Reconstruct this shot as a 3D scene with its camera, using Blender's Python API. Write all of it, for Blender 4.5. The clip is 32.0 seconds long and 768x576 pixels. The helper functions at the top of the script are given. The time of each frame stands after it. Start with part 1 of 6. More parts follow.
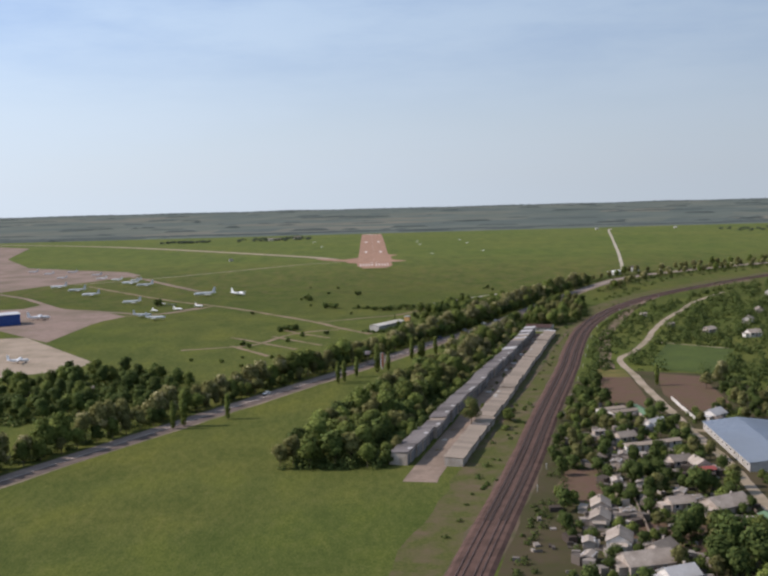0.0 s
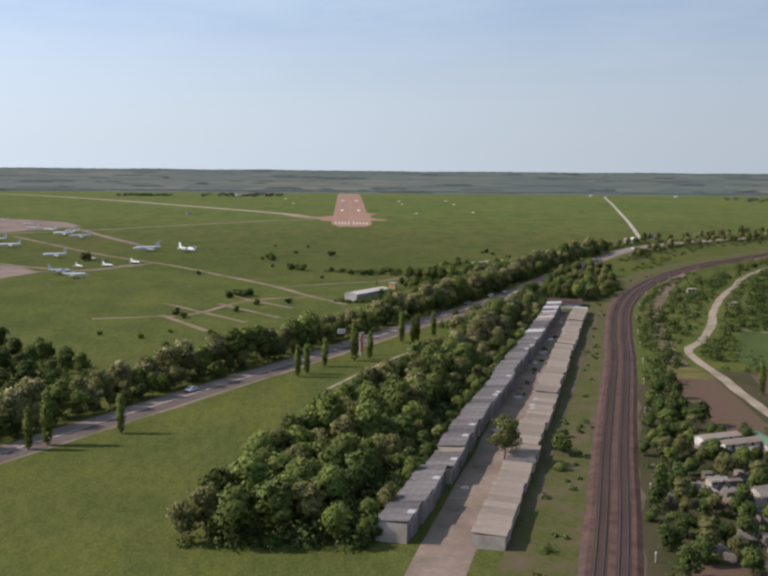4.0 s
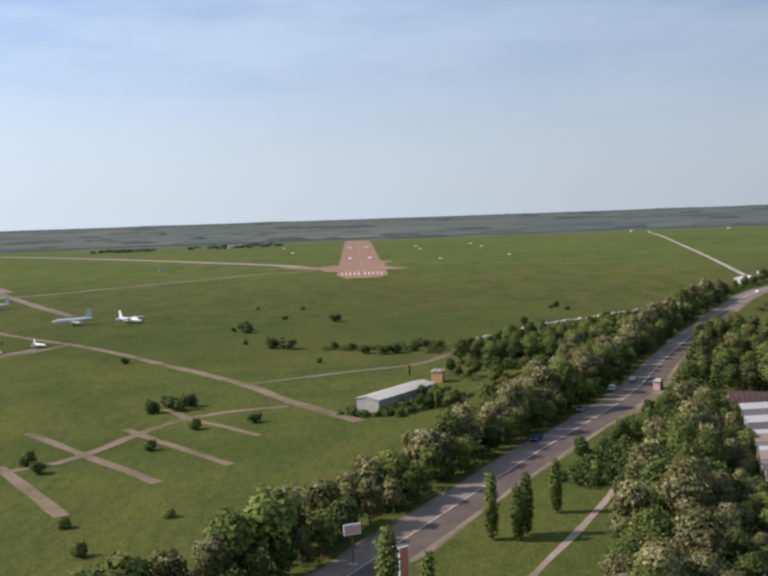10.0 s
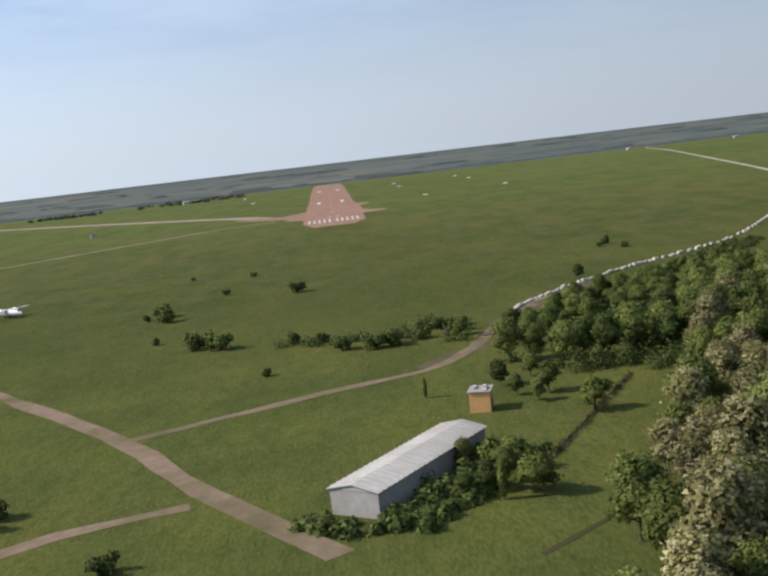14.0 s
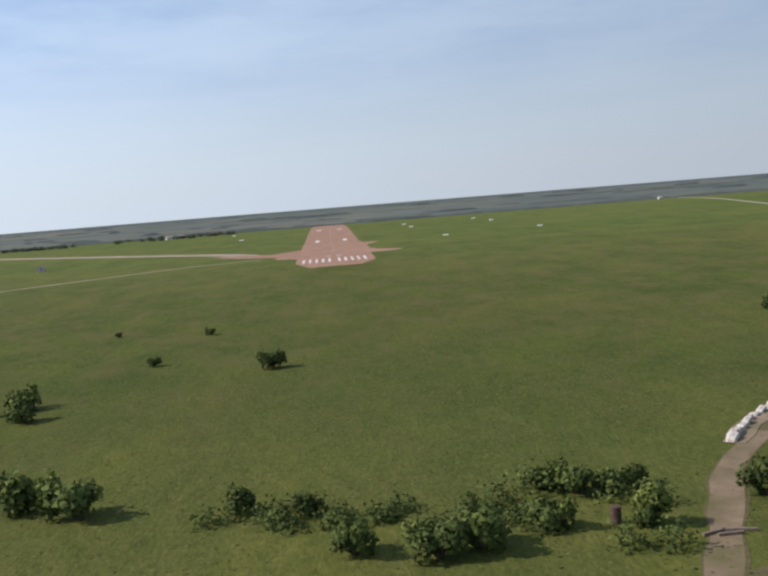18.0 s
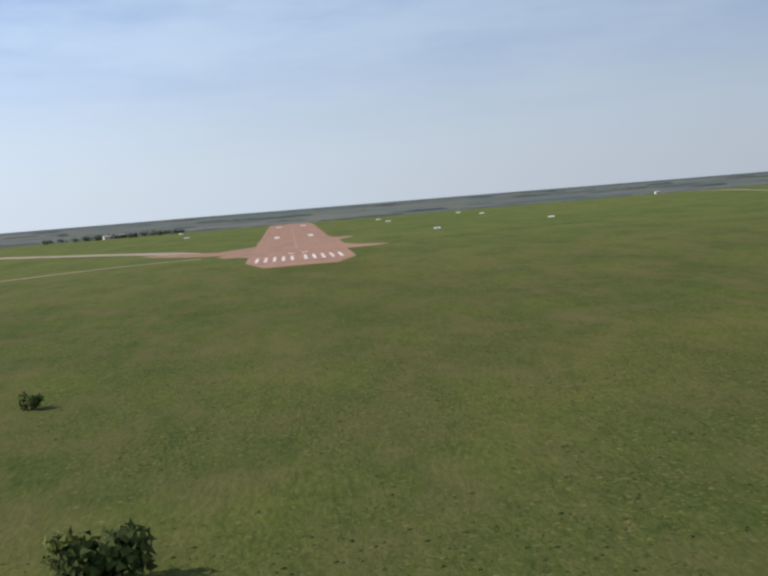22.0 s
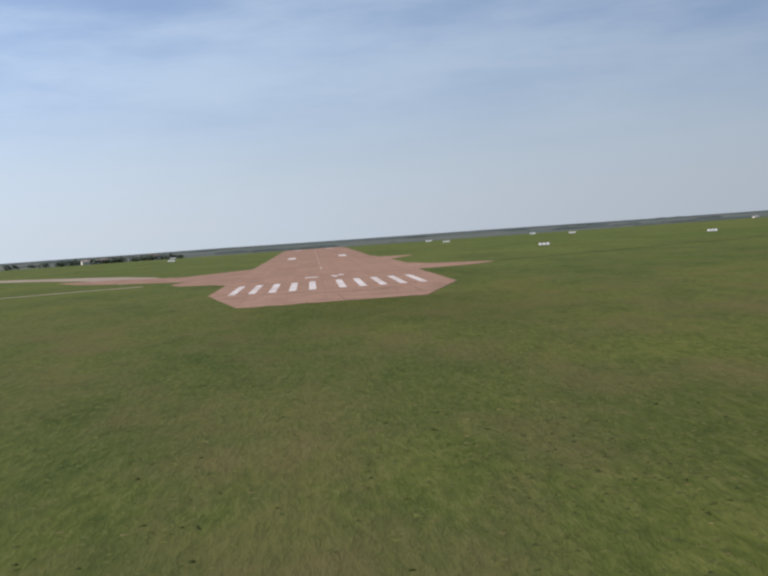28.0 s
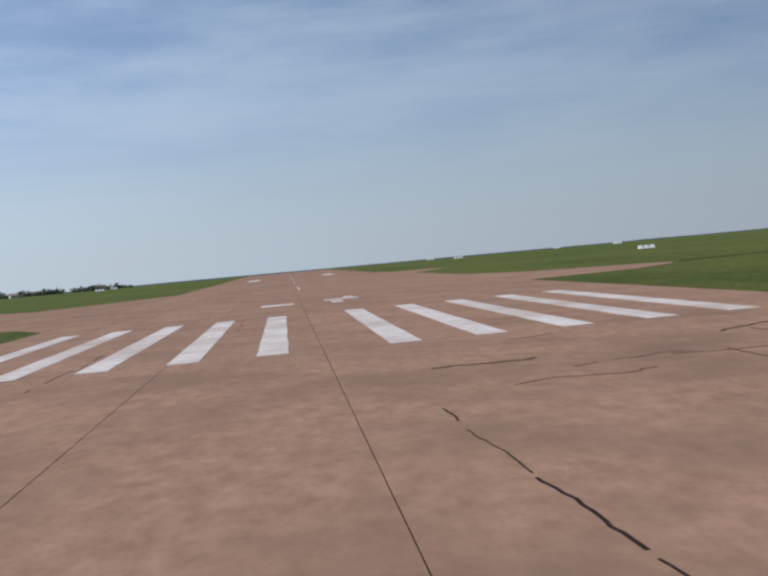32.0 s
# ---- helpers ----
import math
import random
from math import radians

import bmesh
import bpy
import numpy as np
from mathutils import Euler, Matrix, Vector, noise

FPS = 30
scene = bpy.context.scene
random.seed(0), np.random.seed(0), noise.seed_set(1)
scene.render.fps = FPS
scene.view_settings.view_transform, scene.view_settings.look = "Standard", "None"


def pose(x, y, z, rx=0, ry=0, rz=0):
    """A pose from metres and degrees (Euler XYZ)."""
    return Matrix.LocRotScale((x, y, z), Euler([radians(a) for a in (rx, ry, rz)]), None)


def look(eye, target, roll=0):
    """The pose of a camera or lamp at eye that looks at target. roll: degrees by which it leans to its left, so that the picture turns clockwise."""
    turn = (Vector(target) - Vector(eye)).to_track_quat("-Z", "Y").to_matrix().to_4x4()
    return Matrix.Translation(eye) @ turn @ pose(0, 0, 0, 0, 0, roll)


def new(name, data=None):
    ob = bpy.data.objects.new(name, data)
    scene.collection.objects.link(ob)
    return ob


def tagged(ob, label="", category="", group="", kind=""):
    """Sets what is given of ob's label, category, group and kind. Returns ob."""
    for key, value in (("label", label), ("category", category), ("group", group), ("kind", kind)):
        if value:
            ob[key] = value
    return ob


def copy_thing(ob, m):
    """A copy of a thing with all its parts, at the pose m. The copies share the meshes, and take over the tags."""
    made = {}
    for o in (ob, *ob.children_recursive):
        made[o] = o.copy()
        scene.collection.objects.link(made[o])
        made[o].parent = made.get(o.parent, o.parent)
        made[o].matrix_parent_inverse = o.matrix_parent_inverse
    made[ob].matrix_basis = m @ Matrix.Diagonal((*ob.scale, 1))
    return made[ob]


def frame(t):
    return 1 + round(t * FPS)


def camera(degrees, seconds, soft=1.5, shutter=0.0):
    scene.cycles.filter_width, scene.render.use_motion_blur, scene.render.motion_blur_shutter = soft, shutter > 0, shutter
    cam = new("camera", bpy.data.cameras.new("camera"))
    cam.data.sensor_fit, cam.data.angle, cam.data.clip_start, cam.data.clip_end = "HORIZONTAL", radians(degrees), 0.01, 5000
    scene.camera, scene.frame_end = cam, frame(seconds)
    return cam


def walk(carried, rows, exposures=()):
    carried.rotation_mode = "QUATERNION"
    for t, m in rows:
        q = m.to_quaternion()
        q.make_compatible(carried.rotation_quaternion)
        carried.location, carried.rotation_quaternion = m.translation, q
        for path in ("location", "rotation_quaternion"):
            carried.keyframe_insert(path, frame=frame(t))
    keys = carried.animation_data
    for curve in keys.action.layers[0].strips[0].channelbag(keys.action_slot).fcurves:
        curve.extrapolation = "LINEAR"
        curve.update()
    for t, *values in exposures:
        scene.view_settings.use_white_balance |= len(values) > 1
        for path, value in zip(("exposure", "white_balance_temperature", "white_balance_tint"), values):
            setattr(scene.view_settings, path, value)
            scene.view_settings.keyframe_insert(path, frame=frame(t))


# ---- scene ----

# ======== camera ========
cam = camera(39.55, 32.0, soft=2.6)
walk(cam, [
    (0, pose(-4.72, -1183.99, 89.76, 84.49, 1.50, -0.86)),
    (0.5, pose(-4.81, -1165.69, 87.45, 84.02, 0.36, -0.86)),
    (1, pose(-4.89, -1147.39, 85.14, 81.76, 0.46, -2.99)),
    (1.5, pose(-5.00, -1128.99, 82.75, 81.04, 2.51, -3.52)),
    (2, pose(-5.10, -1110.58, 80.36, 81.74, 3.79, -4.47)),
    (2.5, pose(-5.19, -1092.08, 77.99, 82.77, 2.17, -2.49)),
    (3, pose(-5.28, -1073.57, 75.63, 81.90, 1.67, -2.37)),
    (3.5, pose(-5.58, -1054.63, 73.42, 82.33, -0.58, -2.02)),
    (5.5, pose(-6.78, -978.87, 64.57, 82.92, 3.84, -3.17)),
    (6, pose(-7.08, -960.48, 63.27, 81.51, 9.26, -4.45)),
    (6.5, pose(-7.39, -942.08, 62.24, 81.00, 8.36, -3.17)),
    (7, pose(-7.70, -923.69, 61.19, 83.38, 5.57, -3.51)),
    (7.5, pose(-7.59, -905.03, 60.26, 82.93, 4.89, -4.45)),
    (8, pose(-7.47, -886.37, 59.33, 85.65, 0.54, -5.02)),
    (8.5, pose(-6.95, -867.39, 58.24, 83.67, 0.93, -5.39)),
    (9, pose(-6.43, -848.40, 57.15, 85.62, 1.08, -4.10)),
    (9.5, pose(-5.86, -829.21, 56.33, 87.07, 3.84, -2.76)),
    (10, pose(-5.30, -810.00, 55.51, 85.37, 1.99, -1.69)),
    (10.5, pose(-4.86, -791.14, 54.38, 87.38, 4.19, -3.57)),
    (11, pose(-4.43, -772.27, 53.24, 86.85, 4.37, -4.76)),
    (11.5, pose(-4.15, -753.29, 51.88, 86.17, 4.05, -5.62)),
    (12, pose(-3.86, -734.32, 50.51, 85.87, 3.76, -4.87)),
    (12.5, pose(-3.40, -714.77, 48.91, 84.49, 5.73, -3.91)),
    (13, pose(-2.93, -695.23, 47.32, 85.97, 4.93, -2.77)),
    (13.5, pose(-2.43, -675.65, 46.04, 84.19, 6.06, -3.36)),
    (14, pose(-1.94, -656.07, 44.76, 82.25, 6.64, -3.33)),
    (14.5, pose(-2.09, -638.06, 43.17, 82.66, 6.17, -3.80)),
    (16.5, pose(-2.72, -565.97, 36.83, 85.30, 3.45, -6.30)),
    (17, pose(-2.88, -547.96, 35.24, 86.16, 2.72, -4.35)),
    (17.5, pose(-2.85, -530.08, 33.47, 85.37, 4.27, -4.46)),
    (18, pose(-2.83, -512.21, 31.69, 84.87, 4.52, -3.24)),
    (18.5, pose(-3.03, -494.35, 30.20, 84.07, 3.98, -3.83)),
    (19, pose(-3.24, -476.50, 28.72, 84.94, 4.67, -4.60)),
    (19.5, pose(-3.38, -458.68, 27.43, 84.75, 6.29, -4.17)),
    (20, pose(-3.52, -440.86, 26.14, 83.95, 9.36, -4.94)),
    (20.5, pose(-3.38, -423.09, 24.86, 84.42, 8.21, -5.08)),
    (21, pose(-3.25, -405.32, 23.58, 83.65, 7.03, -4.43)),
    (21.5, pose(-3.28, -387.47, 22.24, 83.86, 4.65, -4.92)),
    (22, pose(-3.31, -369.60, 20.90, 84.93, 4.59, -5.30)),
    (22.5, pose(-3.55, -351.68, 19.76, 84.54, 6.79, -5.75)),
    (23, pose(-3.79, -333.77, 18.63, 84.18, 7.90, -6.45)),
    (23.5, pose(-3.92, -315.99, 17.58, 85.76, 6.32, -6.19)),
    (24, pose(-4.06, -298.21, 16.52, 83.84, 5.82, -5.79)),
    (24.5, pose(-4.19, -280.67, 15.23, 85.15, 6.51, -6.21)),
    (25, pose(-4.31, -263.13, 13.93, 85.18, 8.46, -6.09)),
    (25.5, pose(-3.98, -246.07, 13.04, 85.25, 11.12, -6.51)),
    (27.5, pose(-2.66, -177.84, 9.48, 84.93, 6.15, -5.35)),
    (28, pose(-2.33, -160.78, 8.59, 86.92, 3.99, -3.99)),
    (28.5, pose(-2.08, -143.78, 7.70, 86.79, 4.15, -4.53)),
    (29, pose(-1.83, -126.77, 6.80, 88.32, 3.97, -4.26)),
    (29.5, pose(-1.72, -110.05, 6.13, 86.87, 3.03, -3.81)),
    (30, pose(-1.60, -93.33, 5.45, 86.71, 3.21, -2.63)),
    (30.5, pose(-1.70, -77.30, 4.76, 87.19, 3.37, -3.41)),
    (31, pose(-1.80, -61.28, 4.08, 88.02, 4.54, -5.04)),
    (31.5, pose(-1.78, -45.51, 3.64, 88.16, 6.42, -6.06)),
    (32, pose(-1.76, -29.74, 3.19, 88.37, 5.19, -5.40)),
], exposures=[(0, 0.08, 6450, 20), (25, 0.08, 6450, 20), (28, -0.05, 6450, 20), (30, -0.15, 6400, 19), (32, -0.28, 6300, 17)])

# ======== light ========
world = bpy.data.worlds.new("sky")
scene.world = world
world.use_nodes = True
wn = world.node_tree.nodes
wl = world.node_tree.links
sky = wn.new("ShaderNodeTexSky")
sky.sky_type = "NISHITA"
sky.sun_disc = False
sky.sun_elevation = radians(38)
sky.sun_rotation = radians(-92)
sky.altitude = 100
sky.air_density = 0.8
sky.dust_density = 0.5
sky.ozone_density = 3.0
wn["Background"].inputs["Strength"].default_value = 0.125
# thin uneven haze, thicker towards the horizon
gen = wn.new("ShaderNodeTexCoord").outputs["Generated"]
sxyz = wn.new("ShaderNodeSeparateXYZ")
wl.new(gen, sxyz.inputs[0])


def sky_range(value, lo, hi, to_lo, to_hi):
    r = wn.new("ShaderNodeMapRange")
    r.interpolation_type = "SMOOTHSTEP"
    for key, v in (("From Min", lo), ("From Max", hi), ("To Min", to_lo), ("To Max", to_hi)):
        r.inputs[key].default_value = v
    wl.new(value, r.inputs["Value"])
    return r.outputs["Result"]


def sky_mix(fac, a, b):
    m = wn.new("ShaderNodeMix")
    m.data_type = "RGBA"
    wl.new(fac, m.inputs["Factor"])
    for k, v in ((6, a), (7, b)):
        if isinstance(v, tuple):
            m.inputs[k].default_value = (*v, 1)
        else:
            wl.new(v, m.inputs[k])
    return m.outputs[2]


smap = wn.new("ShaderNodeMapping")
smap.inputs["Scale"].default_value = (1.5, 1.5, 7.0)
wl.new(gen, smap.inputs["Vector"])
veil = wn.new("ShaderNodeTexNoise")
veil.inputs["Scale"].default_value = 1.6
veil.inputs["Detail"].default_value = 6
veil.inputs["Roughness"].default_value = 0.6
wl.new(smap.outputs["Vector"], veil.inputs["Vector"])
veiled = sky_mix(sky_range(veil.outputs["Fac"], 0.36, 0.66, 0.22, 0.72), sky.outputs["Color"], (4.3, 5.7, 6.7))
low = sky_mix(sky_range(sxyz.outputs["Z"], -0.02, 0.20, 0.92, 0.0), veiled, (4.4, 5.3, 5.75))
# brighter towards the sun, deeper away from it
tone = wn.new("ShaderNodeVectorMath")
tone.operation = "SCALE"
wl.new(low, tone.inputs[0])
wl.new(sky_range(sxyz.outputs["X"], -0.75, 0.75, 1.22, 0.68), tone.inputs["Scale"])
wl.new(tone.outputs["Vector"], wn["Background"].inputs["Color"])

sun = new("sun", bpy.data.lights.new("sun", "SUN"))
sun.data.energy = 4.1
sun.data.angle = radians(0.6)
sun.data.color = (1.0, 0.94, 0.84)
sun.matrix_world = look((-100, 5, 78), (0, 0, 0))

# ======== materials ========
def mat_base(name, rough=0.85, metal=0.0):
    m = bpy.data.materials.new(name)
    m.use_nodes = True
    b = m.node_tree.nodes["Principled BSDF"]
    b.inputs["Roughness"].default_value = rough
    b.inputs["Metallic"].default_value = metal
    b.inputs["Specular IOR Level"].default_value = 0.3
    return m, m.node_tree.nodes, m.node_tree.links, b


def ramp(nodes, stops):
    r = nodes.new("ShaderNodeValToRGB")
    e = r.color_ramp.elements
    while len(e) < len(stops):
        e.new(0.5)
    for k, (p, c) in enumerate(stops):
        e[k].position = p
        e[k].color = (*c, 1)
    return r


def noise_node(nodes, links, scale, detail=5, rough=0.6, coord=None, stretch=None):
    n = nodes.new("ShaderNodeTexNoise")
    n.inputs["Scale"].default_value = scale
    n.inputs["Detail"].default_value = detail
    n.inputs["Roughness"].default_value = rough
    if coord is not None:
        if stretch:
            mp = nodes.new("ShaderNodeMapping")
            mp.inputs["Scale"].default_value = stretch
            links.new(coord, mp.inputs["Vector"])
            links.new(mp.outputs["Vector"], n.inputs["Vector"])
        else:
            links.new(coord, n.inputs["Vector"])
    return n


def mix_col(nodes, links, fac, a, b, mode="MIX"):
    x = nodes.new("ShaderNodeMix")
    x.data_type = "RGBA"
    x.blend_type = mode
    if isinstance(fac, float):
        x.inputs["Factor"].default_value = fac
    else:
        links.new(fac, x.inputs["Factor"])
    for k, v in ((6, a), (7, b)):
        if isinstance(v, tuple):
            x.inputs[k].default_value = (*v, 1)
        else:
            links.new(v, x.inputs[k])
    return x.outputs[2]


def surface(name, c1, c2, scale=1.0, rough=0.85, metal=0.0, bump=0.2, big=None, vary=0.0, stretch=None, gloss=0.3):
    """Two-scale mottled surface: fine grain between c1 and c2, large stains towards big, and a shift from piece to piece."""
    m, n, l, b = mat_base(name, rough, metal)
    b.inputs["Specular IOR Level"].default_value = gloss
    co = n.new("ShaderNodeTexCoord").outputs["Object"]
    fine = noise_node(n, l, scale, 9, 0.72, co, stretch)
    r = ramp(n, [(0.3, c1), (0.7, c2)])
    l.new(fine.outputs["Fac"], r.inputs["Fac"])
    col = r.outputs["Color"]
    if big:
        bn = noise_node(n, l, scale * 0.12, 4, 0.6, co)
        br = ramp(n, [(0.42, (0, 0, 0)), (0.68, (1, 1, 1))])
        l.new(bn.outputs["Fac"], br.inputs["Fac"])
        col = mix_col(n, l, br.outputs["Color"], col, big)
    if vary:
        oi = n.new("ShaderNodeObjectInfo")
        hs = n.new("ShaderNodeHueSaturation")
        mr = n.new("ShaderNodeMapRange")
        mr.inputs["To Min"].default_value = 1 - vary
        mr.inputs["To Max"].default_value = 1 + vary
        l.new(oi.outputs["Random"], mr.inputs["Value"])
        l.new(mr.outputs["Result"], hs.inputs["Value"])
        l.new(col, hs.inputs["Color"])
        col = hs.outputs["Color"]
    l.new(col, b.inputs["Base Color"])
    if bump:
        bp = n.new("ShaderNodeBump")
        bp.inputs["Strength"].default_value = bump
        bp.inputs["Distance"].default_value = 0.05
        l.new(fine.outputs["Fac"], bp.inputs["Height"])
        l.new(bp.outputs["Normal"], b.inputs["Normal"])
    return m


def grass_material():
    m, n, l, b = mat_base("meadow", 1.0)
    b.inputs["Specular IOR Level"].default_value = 0.04
    co = n.new("ShaderNodeNewGeometry").outputs["Position"]
    # grass lies along the mowing direction
    fine = noise_node(n, l, 2.2, 6, 0.7, co, (1.0, 0.30, 1.0))
    tuft = noise_node(n, l, 0.5, 5, 0.65, co, (1.0, 0.32, 1.0))
    mid = noise_node(n, l, 0.055, 4, 0.55, co, (1.0, 0.5, 1.0))
    big = noise_node(n, l, 0.008, 4, 0.55, co, (0.8, 1.0, 1.0))
    r1 = ramp(n, [(0.36, (0.040, 0.052, 0.012)), (0.47, (0.066, 0.082, 0.018)), (0.54, (0.090, 0.102, 0.024)), (0.66, (0.140, 0.136, 0.044))])
    l.new(fine.outputs["Fac"], r1.inputs["Fac"])
    r2 = ramp(n, [(0.36, (0.052, 0.067, 0.017)), (0.48, (0.072, 0.089, 0.021)), (0.56, (0.086, 0.099, 0.025)), (0.68, (0.108, 0.110, 0.034))])
    l.new(tuft.outputs["Fac"], r2.inputs["Fac"])
    c = mix_col(n, l, 0.5, r1.outputs["Color"], r2.outputs["Color"])
    r3 = ramp(n, [(0.34, (0.82, 0.87, 0.84)), (0.5, (1, 1, 1)), (0.66, (1.16, 1.12, 1.0))])
    l.new(mid.outputs["Fac"], r3.inputs["Fac"])
    c = mix_col(n, l, 1.0, c, r3.outputs["Color"], "MULTIPLY")
    r4 = ramp(n, [(0.38, (0.98, 1.05, 1.0)), (0.5, (1.10, 1.10, 1.12)), (0.62, (1.22, 1.15, 1.16))])
    l.new(big.outputs["Fac"], r4.inputs["Fac"])
    c = mix_col(n, l, 1.0, c, r4.outputs["Color"], "MULTIPLY")
    # the meadow before the runway is drier, with thin brown patches
    xyz = n.new("ShaderNodeSeparateXYZ")
    l.new(co, xyz.inputs[0])
    dry = n.new("ShaderNodeMapRange")
    dry.inputs["From Min"].default_value = -420
    dry.inputs["From Max"].default_value = -220
    l.new(xyz.outputs["Y"], dry.inputs["Value"])
    past = n.new("ShaderNodeMapRange")
    past.inputs["From Min"].default_value = -60
    past.inputs["From Max"].default_value = 120
    past.inputs["To Min"].default_value = 1.0
    past.inputs["To Max"].default_value = 0.25
    l.new(xyz.outputs["Y"], past.inputs["Value"])
    thin = noise_node(n, l, 0.11, 6, 0.66, co, (1.0, 0.45, 1.0))
    r6 = ramp(n, [(0.46, (0, 0, 0)), (0.66, (0.7, 0.7, 0.7))])
    l.new(thin.outputs["Fac"], r6.inputs["Fac"])
    worn = mix_col(n, l, 1.0, r6.outputs["Color"], dry.outputs["Result"], "MULTIPLY")
    worn = mix_col(n, l, 1.0, worn, past.outputs["Result"], "MULTIPLY")
    # tone along y: darker before the runway, then haze painted in, paler and bluer
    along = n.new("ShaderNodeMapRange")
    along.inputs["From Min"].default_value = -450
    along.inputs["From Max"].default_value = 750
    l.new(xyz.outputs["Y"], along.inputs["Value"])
    haze_tone = ramp(n, [(0.0, (1.02, 1.0, 1.05)), (0.08, (0.86, 0.88, 0.90)), (0.18, (0.91, 0.92, 0.95)), (0.27, (0.95, 0.97, 1.02)), (0.34, (1.03, 1.06, 1.12)), (0.50, (1.17, 1.22, 1.32)), (1.0, (1.24, 1.28, 1.44))])
    l.new(along.outputs["Result"], haze_tone.inputs["Fac"])
    c = mix_col(n, l, 1.0, c, haze_tone.outputs["Color"], "MULTIPLY")
    c = mix_col(n, l, worn, c, (0.128, 0.106, 0.044))
    l.new(c, b.inputs["Base Color"])
    bp = n.new("ShaderNodeBump")
    bp.inputs["Strength"].default_value = 0.6
    bp.inputs["Distance"].default_value = 0.2
    l.new(fine.outputs["Fac"], bp.inputs["Height"])
    l.new(bp.outputs["Normal"], b.inputs["Normal"])
    return m


def far_land_material():
    """Distant fields: large plots of different tone, fading into one another, haze painted into their pale greyed
    colours.
    """
    m, n, l, b = mat_base("haze_tinted_farmland", 1.0)
    b.inputs["Specular IOR Level"].default_value = 0.03
    co = n.new("ShaderNodeNewGeometry").outputs["Position"]
    mp = n.new("ShaderNodeMapping")
    mp.inputs["Rotation"].default_value = (0, 0, 0.25)
    mp.inputs["Scale"].default_value = (0.0034, 0.0040, 0.0)
    l.new(co, mp.inputs["Vector"])
    plots = n.new("ShaderNodeTexVoronoi")
    plots.inputs["Scale"].default_value = 1.0
    l.new(mp.outputs["Vector"], plots.inputs["Vector"])
    tint = n.new("ShaderNodeSeparateColor")
    l.new(plots.outputs["Color"], tint.inputs[0])
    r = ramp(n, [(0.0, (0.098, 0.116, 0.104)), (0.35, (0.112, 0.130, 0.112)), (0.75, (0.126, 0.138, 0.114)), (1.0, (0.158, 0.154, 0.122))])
    l.new(tint.outputs[0], r.inputs["Fac"])
    grain = noise_node(n, l, 0.012, 6, 0.65, co, (0.7, 1.0, 1.0))
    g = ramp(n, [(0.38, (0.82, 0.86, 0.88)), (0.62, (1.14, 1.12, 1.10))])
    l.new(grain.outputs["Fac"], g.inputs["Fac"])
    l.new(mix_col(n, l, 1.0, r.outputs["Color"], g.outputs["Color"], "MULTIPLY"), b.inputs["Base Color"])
    return m


def leaf_material(name, dark, light, trans=0.25):
    m, n, l, b = mat_base(name, 0.8)
    b.inputs["Specular IOR Level"].default_value = 0.12
    g = n.new("ShaderNodeNewGeometry")
    oi = n.new("ShaderNodeObjectInfo")
    r = ramp(n, [(0.0, dark), (1.0, light)])
    l.new(g.outputs["Random Per Island"], r.inputs["Fac"])
    hs = n.new("ShaderNodeHueSaturation")
    mr = n.new("ShaderNodeMapRange")
    mr.inputs["To Min"].default_value = 0.72
    mr.inputs["To Max"].default_value = 1.3
    l.new(oi.outputs["Random"], mr.inputs["Value"])
    l.new(mr.outputs["Result"], hs.inputs["Value"])
    l.new(r.outputs["Color"], hs.inputs["Color"])
    l.new(hs.outputs["Color"], b.inputs["Base Color"])
    t = n.new("ShaderNodeBsdfTranslucent")
    l.new(hs.outputs["Color"], t.inputs["Color"])
    mx = n.new("ShaderNodeMixShader")
    mx.inputs["Fac"].default_value = trans
    l.new(b.outputs["BSDF"], mx.inputs[1])
    l.new(t.outputs["BSDF"], mx.inputs[2])
    l.new(mx.outputs["Shader"], n["Material Output"].inputs["Surface"])
    return m


M = {}
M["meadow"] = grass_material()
M["runway"] = surface("weathered_asphalt", (0.258, 0.150, 0.102), (0.412, 0.256, 0.178), 1.4, 0.95, bump=0.12, big=(0.238, 0.150, 0.104), vary=0.06, stretch=(1.4, 0.7, 1), gloss=0.06)
M["taxiway"] = surface("pale_concrete", (0.285, 0.225, 0.165), (0.395, 0.315, 0.235), 0.5, 0.9, big=(0.24, 0.195, 0.135), gloss=0.12)
M["white_paint"] = surface("worn_white_paint", (0.50, 0.42, 0.36), (0.82, 0.79, 0.75), 1.1, 0.7, bump=0.05, big=(0.46, 0.36, 0.30))
M["tar"] = surface("tar_filled_crack", (0.022, 0.016, 0.014), (0.055, 0.040, 0.032), 2.0, 1.0, gloss=0.02)
M["road"] = surface("road_asphalt", (0.122, 0.094, 0.079), (0.168, 0.132, 0.112), 0.8, 0.9, big=(0.108, 0.084, 0.071), gloss=0.1)
M["road_pale"] = surface("dusty_road_asphalt", (0.225, 0.176, 0.145), (0.30, 0.240, 0.198), 0.7, 0.92, big=(0.19, 0.150, 0.124), gloss=0.08)
M["shoulder"] = surface("dusty_shoulder", (0.19, 0.15, 0.11), (0.28, 0.22, 0.165), 0.6, 0.95, big=(0.12, 0.12, 0.055), gloss=0.08)
M["dirt"] = surface("trodden_earth", (0.192, 0.138, 0.094), (0.300, 0.222, 0.152), 0.5, 0.95, big=(0.125, 0.110, 0.05), gloss=0.08)
